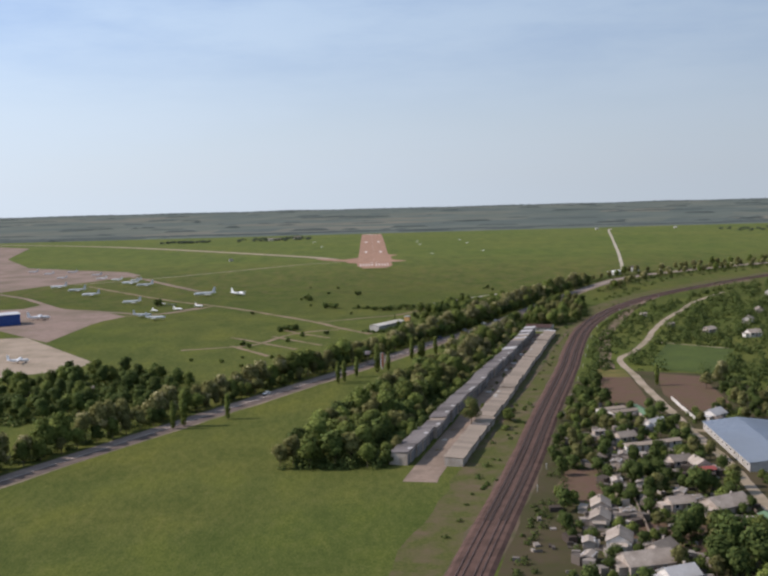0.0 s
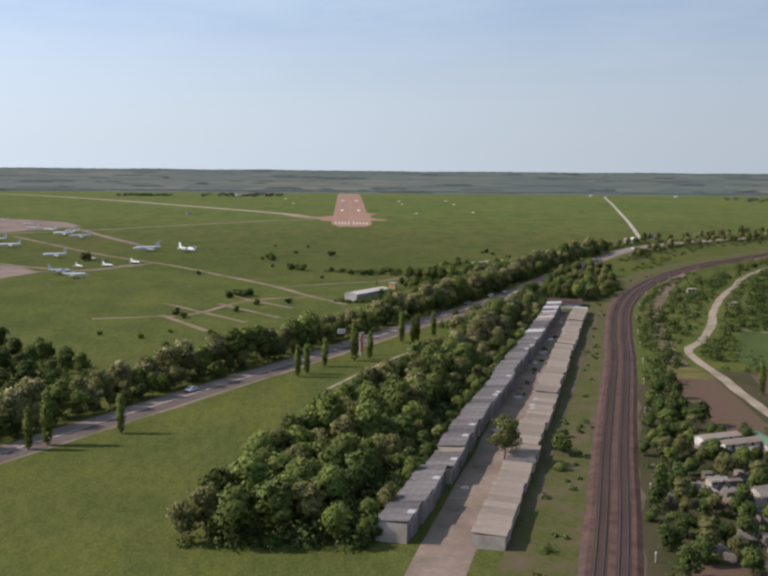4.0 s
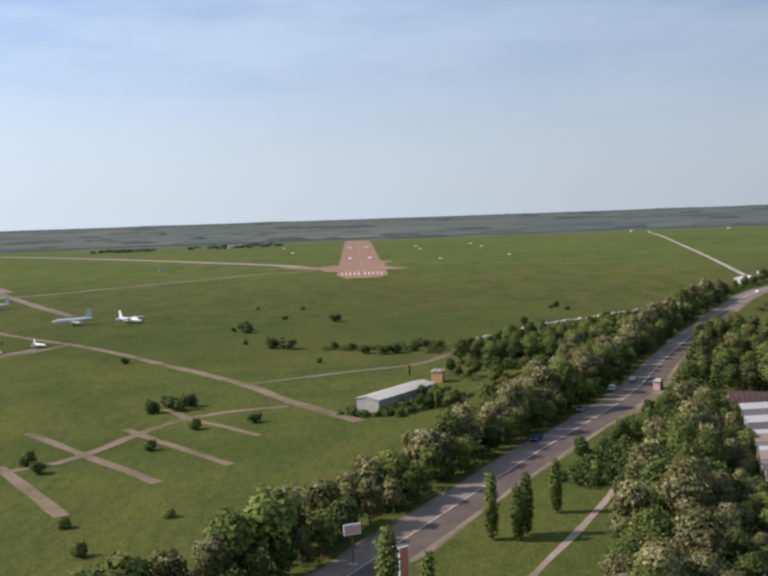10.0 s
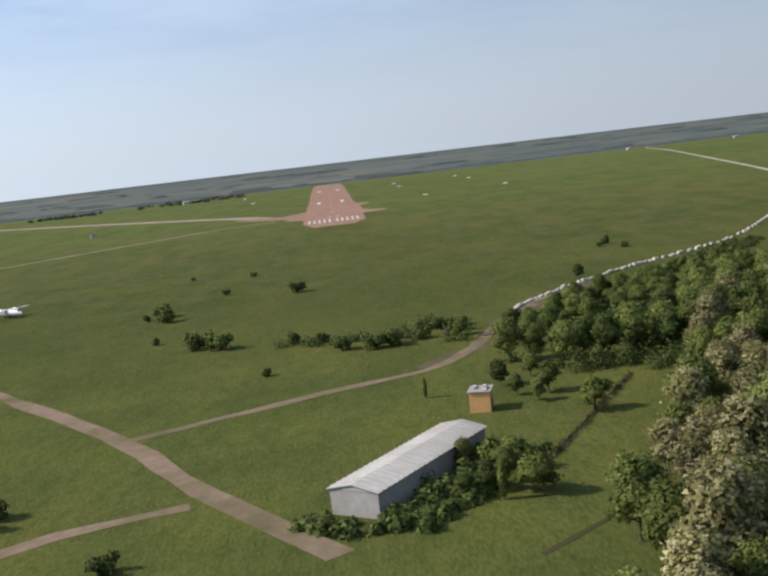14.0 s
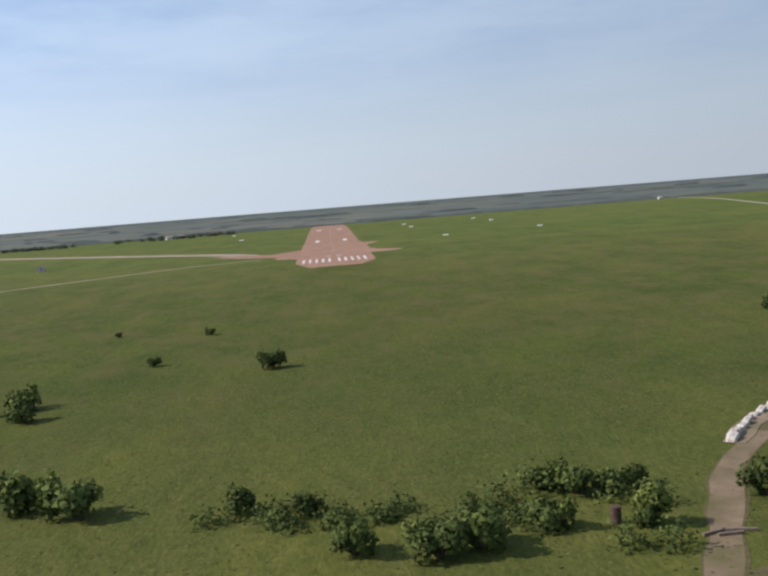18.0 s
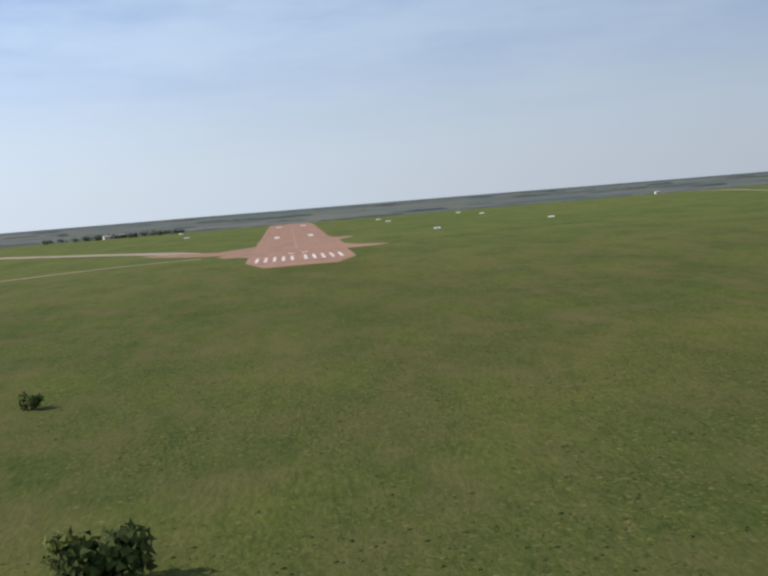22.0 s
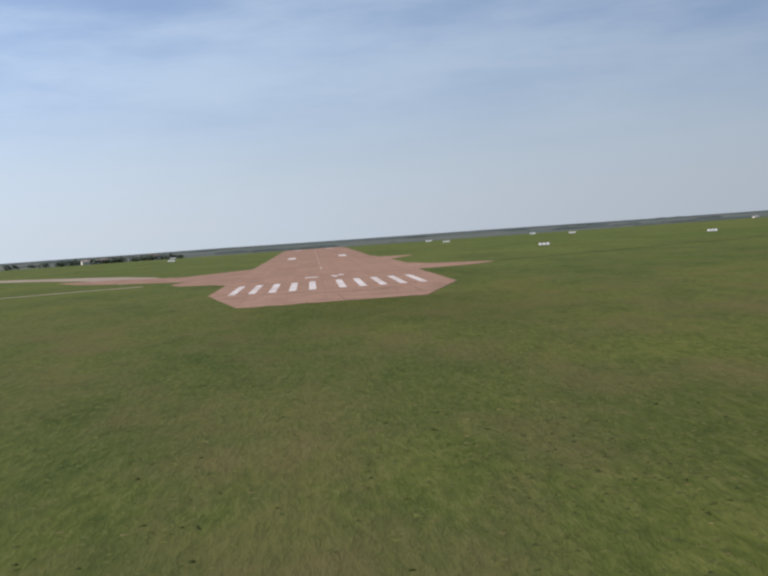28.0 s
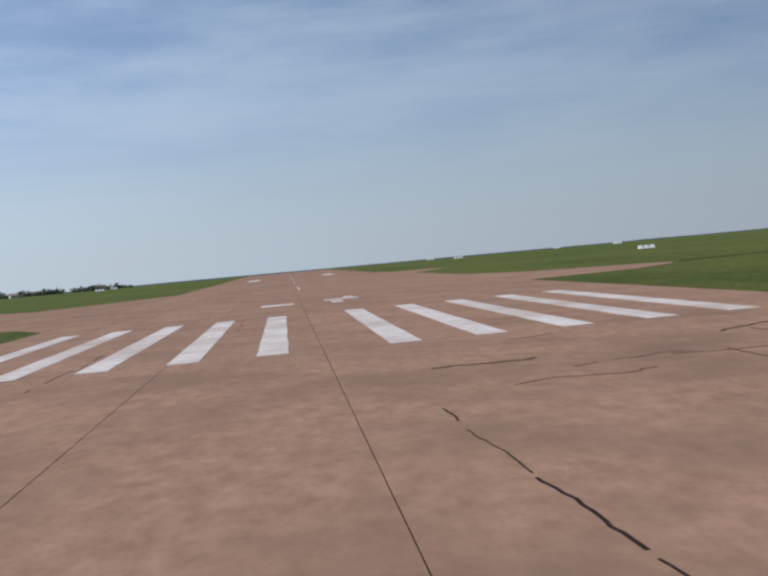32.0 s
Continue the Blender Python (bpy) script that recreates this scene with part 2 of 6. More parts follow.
M["stubble"] = surface("yellowed_weeds", (0.135, 0.112, 0.040), (0.200, 0.160, 0.062), 0.7, 0.95, bump=0.4, big=(0.088, 0.092, 0.026), gloss=0.05)
M["pale_dirt"] = surface("pale_gravel_track", (0.285, 0.228, 0.168), (0.40, 0.325, 0.245), 0.6, 0.95, big=(0.21, 0.175, 0.11), gloss=0.1)
M["plough"] = surface("ploughed_soil", (0.096, 0.058, 0.042), (0.158, 0.102, 0.074), 1.2, 0.98, big=(0.115, 0.086, 0.048), stretch=(0.3, 2.2, 1), gloss=0.05)
M["bare_pink"] = surface("pinkish_bare_earth", (0.160, 0.108, 0.082), (0.245, 0.172, 0.130), 0.35, 0.95, big=(0.085, 0.086, 0.034), gloss=0.05)
M["worn_grass"] = surface("worn_grass_and_earth", (0.080, 0.074, 0.034), (0.172, 0.124, 0.078), 0.8, 0.95, bump=0.4, big=(0.066, 0.080, 0.022), gloss=0.05)
M["chalk"] = surface("whitened_block", (0.44, 0.39, 0.32), (0.72, 0.67, 0.60), 1.5, 0.9, big=(0.36, 0.30, 0.23), vary=0.22)
M["white_track"] = surface("chalky_track", (0.36, 0.315, 0.25), (0.50, 0.45, 0.375), 0.6, 0.95, big=(0.28, 0.25, 0.17), gloss=0.05)
M["dry_blade"] = leaf_material("dry_grass_blades", (0.088, 0.086, 0.026), (0.150, 0.132, 0.046), 0.2)
M["roof_rust"] = surface("rusty_brown_roof", (0.080, 0.046, 0.038), (0.135, 0.080, 0.064), 0.7, 0.9, big=(0.068, 0.046, 0.042), gloss=0.1)
M["ballast"] = surface("rusty_ballast", (0.088, 0.053, 0.042), (0.150, 0.094, 0.075), 2.2, 0.95, big=(0.072, 0.046, 0.036), gloss=0.08)
M["rail"] = surface("rusted_rail_steel", (0.16, 0.10, 0.08), (0.30, 0.24, 0.21), 3.0, 0.45, 0.7)
M["sleeper"] = surface("old_sleeper", (0.084, 0.058, 0.047), (0.128, 0.090, 0.073), 2.0, 0.9, gloss=0.1)
M["roof_grey"] = surface("beige_roof_sheet", (0.225, 0.178, 0.135), (0.345, 0.283, 0.222), 0.8, 0.88, big=(0.19, 0.155, 0.122), vary=0.16, gloss=0.12)
M["roof_dark"] = surface("tarred_roof_felt", (0.095, 0.084, 0.080), (0.175, 0.158, 0.150), 0.8, 0.9, big=(0.215, 0.195, 0.18), vary=0.3, gloss=0.1)
M["roof_red"] = surface("faded_red_tin", (0.28, 0.05, 0.045), (0.38, 0.10, 0.085), 0.8, 0.6, big=(0.22, 0.08, 0.06))
M["roof_green"] = surface("green_painted_tin", (0.09, 0.16, 0.085), (0.14, 0.22, 0.12), 0.8, 0.6)
M["roof_blue"] = surface("light_blue_roof_sheet", (0.235, 0.275, 0.325), (0.30, 0.345, 0.40), 0.4, 0.6, big=(0.25, 0.285, 0.32), gloss=0.15)
M["roof_pale"] = surface("pale_sheet_roof", (0.38, 0.365, 0.345), (0.54, 0.525, 0.505), 0.8, 0.6, big=(0.33, 0.305, 0.275))
M["slate"] = surface("old_asbestos_slate", (0.225, 0.186, 0.150), (0.41, 0.35, 0.29), 1.2, 0.9, big=(0.17, 0.135, 0.106), vary=0.32)
M["lane_dust"] = surface("pale_lane_dust", (0.215, 0.160, 0.112), (0.32, 0.25, 0.18), 0.6, 0.95, big=(0.15, 0.13, 0.07), gloss=0.08)
M["shed_sheet"] = surface("weathered_white_sheet", (0.44, 0.42, 0.37), (0.60, 0.575, 0.52), 0.9, 0.7, bump=0.05, big=(0.37, 0.345, 0.30), gloss=0.15)
M["brick"] = surface("silicate_brick", (0.36, 0.30, 0.25), (0.48, 0.42, 0.36), 3.0, 0.9, big=(0.30, 0.25, 0.20), vary=0.18)
M["red_brick"] = surface("red_brick", (0.28, 0.12, 0.085), (0.38, 0.18, 0.13), 3.0, 0.9, big=(0.22, 0.11, 0.08), vary=0.15)
M["whitewash"] = surface("whitewashed_wall", (0.50, 0.47, 0.42), (0.70, 0.67, 0.62), 1.0, 0.9, big=(0.40, 0.36, 0.31))
M["pale_stone"] = surface("weathered_pale_concrete", (0.42, 0.36, 0.29), (0.64, 0.58, 0.50), 1.5, 0.9, big=(0.36, 0.30, 0.24), vary=0.15)
M["orange_wall"] = surface("orange_plaster", (0.62, 0.33, 0.12), (0.76, 0.44, 0.19), 1.0, 0.9, big=(0.55, 0.32, 0.16))
M["concrete"] = surface("grey_concrete", (0.33, 0.31, 0.28), (0.46, 0.44, 0.40), 1.0, 0.9, big=(0.28, 0.26, 0.22), vary=0.1)
M["white_metal"] = surface("white_painted_metal", (0.74, 0.74, 0.74), (0.84, 0.84, 0.83), 0.4, 0.4, bump=0.02, big=(0.66, 0.66, 0.65))
M["silver"] = surface("dull_aircraft_metal", (0.60, 0.60, 0.59), (0.74, 0.74, 0.73), 0.4, 0.5, 0.0, bump=0.02)
M["grey_blue"] = surface("pale_grey_aircraft_paint", (0.44, 0.45, 0.46), (0.56, 0.57, 0.58), 0.4, 0.5, bump=0.02)
M["camo"] = surface("faded_green_aircraft_paint", (0.16, 0.19, 0.13), (0.27, 0.27, 0.20), 0.3, 0.6, bump=0.02)
M["glass"] = surface("dark_window_glass", (0.02, 0.025, 0.03), (0.035, 0.04, 0.05), 0.5, 0.12, bump=0.0)
M["rubber"] = surface("black_rubber", (0.02, 0.02, 0.02), (0.035, 0.035, 0.035), 3.0, 0.8)
M["wood"] = surface("grey_weathered_wood", (0.14, 0.11, 0.08), (0.24, 0.19, 0.15), 3.0, 0.9, stretch=(1, 1, 0.2))
M["bark"] = surface("grey_brown_bark", (0.075, 0.055, 0.04), (0.15, 0.115, 0.085), 5.0, 0.95, bump=0.5)
M["steel_door"] = surface("painted_steel_door", (0.10, 0.11, 0.12), (0.17, 0.17, 0.17), 1.0, 0.6, vary=0.5)
M["blue_tarp"] = surface("deep_blue_sheet", (0.02, 0.05, 0.20), (0.04, 0.09, 0.28), 0.5, 0.6)
M["car_white"] = surface("white_car_paint", (0.76, 0.76, 0.76), (0.80, 0.80, 0.80), 0.5, 0.25, bump=0.0)
M["car_blue"] = surface("dark_blue_car_paint", (0.03, 0.05, 0.12), (0.05, 0.07, 0.15), 0.5, 0.25, bump=0.0)
M["car_silver"] = surface("silver_car_paint", (0.42, 0.43, 0.45), (0.48, 0.49, 0.50), 0.5, 0.3, 0.4, bump=0.0)
M["pink_sign"] = surface("pink_poster", (0.66, 0.36, 0.32), (0.76, 0.46, 0.42), 0.8, 0.6, bump=0.0)
M["cream_wall"] = surface("cream_plaster", (0.60, 0.52, 0.26), (0.74, 0.66, 0.38), 0.8, 0.8, bump=0.0, big=(0.50, 0.42, 0.22))
M["orange_sign"] = surface("orange_red_poster", (0.66, 0.19, 0.11), (0.76, 0.28, 0.17), 0.8, 0.6, bump=0.0)
M["leaf_fresh"] = leaf_material("fresh_spring_leaves", (0.082, 0.118, 0.024), (0.215, 0.245, 0.066), 0.28)
M["leaf_dark"] = leaf_material("dark_leaves", (0.046, 0.074, 0.020), (0.125, 0.158, 0.042), 0.24)
M["leaf_dull"] = leaf_material("dull_olive_leaves", (0.105, 0.110, 0.036), (0.262, 0.250, 0.094), 0.3)
M["blossom"] = leaf_material("cream_acacia_blossom", (0.275, 0.255, 0.120), (0.45, 0.405, 0.215), 0.3)
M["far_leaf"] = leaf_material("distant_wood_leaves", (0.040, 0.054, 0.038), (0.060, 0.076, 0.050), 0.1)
# haze put into the canopy colour, paled and greyed close to the far land
M["far_wood"] = surface("haze_paled_canopy", (0.084, 0.100, 0.092), (0.100, 0.115, 0.104), 0.12, 0.95, bump=0.0, gloss=0.03)
M["grass_blade"] = leaf_material("grass_blades", (0.070, 0.086, 0.021), (0.118, 0.126, 0.034), 0.3)
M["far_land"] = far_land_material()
M["garden_earth"] = surface("garden_earth", (0.082, 0.058, 0.042), (0.070, 0.066, 0.028), 0.35, 0.95, big=(0.046, 0.052, 0.018), gloss=0.05)
M["yard_dust"] = surface("brown_yard_dust", (0.21, 0.155, 0.118), (0.31, 0.235, 0.18), 0.6, 0.95, big=(0.17, 0.13, 0.10), gloss=0.08)
M["apron"] = surface("brownish_old_concrete", (0.205, 0.148, 0.118), (0.295, 0.218, 0.175), 0.25, 0.9, big=(0.165, 0.13, 0.092), gloss=0.08)
M["field"] = surface("sown_green_field", (0.060, 0.088, 0.022), (0.085, 0.108, 0.030), 0.4, 0.95, big=(0.052, 0.072, 0.022), gloss=0.08)
M["undergrowth"] = leaf_material("undergrowth_leaves", (0.040, 0.064, 0.017), (0.122, 0.152, 0.042), 0.22)
M["rail_earth"] = surface("brown_rail_earth", (0.105, 0.076, 0.052), (0.15, 0.112, 0.078), 0.5, 0.95, big=(0.062, 0.070, 0.026), gloss=0.08)
M["runway_bed"] = surface("dark_asphalt_bed", (0.10, 0.062, 0.045), (0.15, 0.095, 0.07), 1.0, 0.95, gloss=0.1)
M["rough_grass"] = surface("rough_yellowed_grass", (0.046, 0.064, 0.016), (0.118, 0.112, 0.038), 0.9, 0.95, bump=0.5, big=(0.128, 0.096, 0.060), gloss=0.05)
M["clutter"] = leaf_material("weathered_yard_things", (0.05, 0.038, 0.03), (0.27, 0.235, 0.20), 0.0)


# ======== mesh helpers ========
def mesh_from(name, verts, faces, mats, idx=None, smooth=False):
    me = bpy.data.meshes.new(name)
    me.from_pydata(verts, [], faces)
    for k in mats:
        me.materials.append(M[k])
    if idx is not None:
        me.polygons.foreach_set("material_index", idx)
    if smooth:
        me.polygons.foreach_set("use_smooth", [True] * len(me.polygons))
    me.update()
    return me


def empty(name, loc, turn=0.0, label="", category="", group=""):
    ob = new(name)
    ob.empty_display_size = 0.3
    ob.matrix_world = pose(loc[0], loc[1], loc[2], 0, 0, turn)
    return tagged(ob, label, category, group)


def hang(name, me, parent, label=""):
    ob = new(name, me)
    ob.parent = parent
    if label:
        tagged(ob, label)
    return ob


def part(name, bm, material, parent, label=""):
    me = bpy.data.meshes.new(name)
    bm.to_mesh(me)
    bm.free()
    me.materials.append(M[material])
    return hang(name, me, parent, label)


def box(bm, x0, x1, y0, y1, z0, z1, bevel=0.0):
    vs = [bm.verts.new(p) for p in ((x0, y0, z0), (x1, y0, z0), (x1, y1, z0), (x0, y1, z0), (x0, y0, z1), (x1, y0, z1), (x1, y1, z1), (x0, y1, z1))]
    fs = [bm.faces.new([vs[i] for i in f]) for f in ((3, 2, 1, 0), (4, 5, 6, 7), (0, 1, 5, 4), (1, 2, 6, 5), (2, 3, 7, 6), (3, 0, 4, 7))]
    if bevel:
        es = list({e for f in fs for e in f.edges})
        bmesh.ops.bevel(bm, geom=es, offset=bevel, segments=1, affect="EDGES")
    return bm


def boxed(*a, **k):
    return box(bmesh.new(), *a, **k)


def tube(bm, p, q, r0, r1, sides=7, cap=True):
    p, q = Vector(p), Vector(q)
    rot = (q - p).to_track_quat("Z", "Y")
    rings = []
    for c, r in ((p, r0), (q, r1)):
        rings.append([bm.verts.new(c + rot @ Vector((r * math.cos(2 * math.pi * k / sides), r * math.sin(2 * math.pi * k / sides), 0))) for k in range(sides)])
    for k in range(sides):
        bm.faces.new((rings[0][k], rings[0][(k + 1) % sides], rings[1][(k + 1) % sides], rings[1][k]))
    if cap:
        bm.faces.new(rings[1])
        bm.faces.new(rings[0][::-1])
    return bm


def tubed(*a, **k):
    return tube(bmesh.new(), *a, **k)


def loft(sections, sides=14):
    """A skin over ellipses (x along, y half-width, z half-height, centre height)."""
    bm = bmesh.new()
    rings = []
    for x, ry, rz, cz in sections:
        rings.append([bm.verts.new((x, ry * math.cos(2 * math.pi * k / sides), cz + rz * math.sin(2 * math.pi * k / sides))) for k in range(sides)])
    for a, b in zip(rings, rings[1:]):
        for k in range(sides):
            f = bm.faces.new((a[k], a[(k + 1) % sides], b[(k + 1) % sides], b[k]))
            f.smooth = True
    bm.faces.new(rings[0])
    bm.faces.new(rings[-1][::-1])
    return bm


def slab_poly(pts, t0, t1, axis="z"):
    """A flat plate from an outline in x, y (axis z) or x, z (axis y), from t0 to t1 across."""
    bm = bmesh.new()
    put = (lambda p, t: (p[0], p[1], t)) if axis == "z" else (lambda p, t: (p[0], t, p[1]))
    a = [bm.verts.new(put(p, t0)) for p in pts]
    b = [bm.verts.new(put(p, t1)) for p in pts]
    bm.faces.new(a[::-1])
    bm.faces.new(b)
    for k in range(len(pts)):
        bm.faces.new((a[k], a[(k + 1) % len(pts)], b[(k + 1) % len(pts)], b[k]))
    bmesh.ops.recalc_face_normals(bm, faces=bm.faces)
    return bm


# ======== ground ========
def smooth01(t):
    t = min(1.0, max(0.0, t))
    return t * t * (3 - 2 * t)


def ground_z(y):
    return -26 * smooth01((y - 440) / 1400) + 4 * smooth01((y - 2300) / 1000)


def curve_through(pts, step=8.0):
    """Points along a smooth curve through pts."""
    out = []
    n = len(pts)
    for k in range(n - 1):
        p0, p1, p2, p3 = (Vector(pts[max(0, min(n - 1, k + d))]) for d in (-1, 0, 1, 2))
        m = max(1, int((p2 - p1).length / step))
        for j in range(m):
            t = j / m
            out.append(0.5 * ((2 * p1) + (p2 - p0) * t + (2 * p0 - 5 * p1 + 4 * p2 - p3) * t * t + (3 * p1 - p0 - 3 * p2 + p3) * t ** 3))
    out.append(Vector(pts[-1]))
    return out


def normals_of(line):
    res = []
    for k in range(len(line)):
        d = (line[min(k + 1, len(line) - 1)] - line[max(k - 1, 0)]).normalized()
        res.append(Vector((d.y, -d.x)))
    return res


def offset_line(line, d):
    return [p + n * d for p, n in zip(line, normals_of(line))]


def ribbon(name, pts, width, top, material, label, category, ragged=0.0, step=8.0, kind="structure", depth=0.3):
    line = curve_through(pts, step)
    nor = normals_of(line)
    verts, faces = [], []
    for k, (p, n) in enumerate(zip(line, nor)):
        a = 0.5 * width + ragged * noise.noise((p.x * 0.11, p.y * 0.11, 1.7))
        b = 0.5 * width + ragged * noise.noise((p.x * 0.11, p.y * 0.11, 7.3))
        z = ground_z(p.y) + top
        l, r = p - n * a, p + n * b
        verts += [(l.x, l.y, z - depth), (l.x, l.y, z), (r.x, r.y, z), (r.x, r.y, z - depth)]
        if k:
            o = 4 * (k - 1)
            faces += [(o + j, o + j + 1, o + j + 5, o + j + 4) for j in range(3)]
    ob = new(name, mesh_from(name, verts, faces, [material]))
    return tagged(ob, label, category, kind=kind)


def patch(name, pts, top, material, label, category, depth=0.3):
    """A flat area with the given outline, laid on the ground."""
    me = bpy.data.meshes.new(name)
    slab_poly(pts, top - depth, top).to_mesh(me)
    me.materials.append(M[material])
    return tagged(new(name, me), label, category, kind="structure")


def build_ground():
    def axis(lo, hi, fine_lo, fine_hi, fine, coarse):
        return [*np.arange(lo, fine_lo, coarse), *np.arange(fine_lo, fine_hi, fine), *np.arange(fine_hi, hi + 1, coarse)]
    xs = axis(-5400, 5400, -600, 600, 50, 240)
    ys = axis(-2400, 6600, -1400, 2200, 25, 100)
    verts = [(x, y, ground_z(y) + (0 if y < 1500 else 2.5 * noise.noise((x * 0.0012, y * 0.0016, 0)) * smooth01((y - 1500) / 800))) for y in ys for x in xs]
    w = len(xs)
    faces = [(j * w + i, j * w + i + 1, (j + 1) * w + i + 1, (j + 1) * w + i) for j in range(len(ys) - 1) for i in range(w - 1)]
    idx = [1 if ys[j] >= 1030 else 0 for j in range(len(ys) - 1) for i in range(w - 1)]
    tagged(new("ground", mesh_from("ground", verts, faces, ["meadow", "far_land"], idx, True)), "green spring meadow running to haze-tinted farmland", "grassland", kind="structure")


build_ground()

# ======== airfield pavements ========
def runway_edge(x):
    """How far the worn head of the runway reaches at x."""
    d = max(0.0, abs(x) - 12.2)
    return -24.4 + (5.2 if x < 0 else 3.7) * d + 0.8 * noise.noise((x * 0.45, 3, 0)) + 0.3 * noise.noise((x * 1.7, 5, 0))


def build_runway():
    xs = np.linspace(-19.3, 20.1, 43)
    pts = [(x, runway_edge(x) + 0.3) for x in xs] + [(20.1, 216), (-19.3, 216)]
    root = patch("runway", pts, 0.012, "runway_bed", "wide reddish weathered asphalt runway with worn rounded end", "runway")
    edges = [-19.3, -12.4, -6.2, -0.6, 5.7, 12.3, 20.1]
    rnd = random.Random(5)
    meshes = {}
    for i in range(6):
        y, wid = 17.0, edges[i + 1] - edges[i]
        while y < 215:
            y1 = min(y + rnd.choice((24.0, 30.0, 36.0)), 216.0)
            key = (round(y1 - y, 1), round(wid, 2))
            if key not in meshes:
                me = bpy.data.meshes.new("slab")
                boxed(-wid / 2 + 0.012, wid / 2 - 0.012, 0.01, y1 - y - 0.01, 0.0, 0.042).to_mesh(me)
                me.materials.append(M["runway"])
                meshes[key] = me
            s = hang("slab", meshes[key], root)
            s.matrix_basis = pose(edges[i] + wid / 2, y, 0.004 + rnd.uniform(-0.003, 0.003))
            y = y1
    for i in range(6):
        low = [(x, runway_edge(x)) for x in np.linspace(edges[i] + 0.012, edges[i + 1] - 0.012, 16)]
        part("slab", slab_poly(low + [(low[-1][0], 16.99), (low[0][0], 16.99)], 0.0, 0.045), "runway", root)
    ribbon("runway_far_part", [(0, 216), (0, 450), (0, 720), (0, 954)], 37.8, 0.045, "runway", "long reddish runway sloping away from the threshold", "runway", step=22)
    for side in (-1, 1):
        for k in range(5):
            xo = 3.03 + 3.24 * k
            xa, xb = sorted((side * xo, side * (xo - 1.17)))
            rr = random.Random(k * 7 + side)
            n = 14
            lf = [(xa + rr.uniform(-0.022, 0.022), 9 + 29.8 * j / n) for j in range(n + 1)]
            rt = [(xb + rr.uniform(-0.022, 0.022), 9 + 29.8 * j / n) for j in range(n + 1)]
            me = bpy.data.meshes.new("threshold_stripe")
            slab_poly(lf + rt[::-1], 0.03, 0.056).to_mesh(me)
            me.materials.append(M["white_paint"])
            tagged(new("threshold_stripe", me), "worn white painted stripe on the runway threshold", "runway marking", "threshold stripes")

    def mark(name, x0, x1, y0, y1, label, group):
        me = bpy.data.meshes.new(name)
        bm = boxed(x0, x1, y0, y1, 0.03, 0.056)
        for v in bm.verts:
            v.co.z += ground_z(v.co.y)
        bm.to_mesh(me)
        me.materials.append(M["white_paint"])
        tagged(new(name, me), label, "runway marking", group)
    for x0, x1, y0, y1 in ((-3.9, -1.2, 57, 60.5), (1.4, 4.3, 59.6, 62.5), (1.8, 2.7, 54, 59.5), (3.2, 4.1, 62.6, 66)):
        mark("designation_bar", x0, x1, y0, y1, "short worn white bar behind the threshold stripes", "designation bars")
    for x in (-11.3, 8.5):
        mark("aiming_mark", x, x + 2.9, 245, 275, "broad white aiming block on the runway", "aiming blocks")
        mark("aiming_mark", x - 1.0, x + 3.5, 505, 532, "broad white aiming block on the runway", "aiming blocks")
    mark("runway_end_bar", -16, 16, 935, 950, "pale worn band at the far runway end", "runway end")
    for y in range(108, 900, 54):
        mark("centre_dash", -0.09, 0.09, y, y + 20, "faded white centre line dash", "centre line")
    # tar-filled cracks that wander along and across
    rnd = random.Random(11)
    for k in range(30):
        along = k % 2 == 0
        x, y = rnd.uniform(-17, 17), rnd.uniform(-18, 130)
        wide = rnd.uniform(0.012, 0.03)
        if k < 10:
            x, y, along = ((1.75, -23.0, True), (8.0, -3.0, False), (11.3, 1.6, False), (13.9, 1.4, False), (9.4, -18.5, True), (12.4, -13.5, True), (2.0, -0.9, False), (5.6, 6.1, False), (3.2, -6.0, False), (-14.0, -6.0, False))[k]
            wide = (0.04, 0.03, 0.15, 0.16, 0.05, 0.05, 0.12, 0.03, 0.05, 0.05)[k]
        line = [(x, y)]
        for j in range(9):
            x += (rnd.uniform(-0.2, 0.04) if k == 0 else rnd.uniform(-0.12, 0.12)) if along else rnd.uniform(0.2, 0.6)
            y += rnd.uniform(1.0, 2.4) if along else rnd.uniform(-0.25, 0.35)
            line.append((max(-18.3, min(18.3, x)), max(runway_edge(x) + 0.5, y)))
        # the crack shows in broken lengths
        fine = curve_through(line, 0.3)
        a = 0
        while a < len(fine) - 3:
            n = rnd.randint(3, 14)
            piece = [(p.x + rnd.uniform(-0.018, 0.018), p.y + rnd.uniform(-0.02, 0.02)) for p in fine[a:a + n]]
            if len(piece) > 2 and len(root.children) < 200:
                crack = ribbon("crack", piece, wide * rnd.uniform(0.6, 1.5), 0.053, "tar", "", "", 0.02, 0.3, depth=0.02, kind="")
                crack.parent = root
            a += n + rnd.randint(0, 2 if k == 0 else 5)


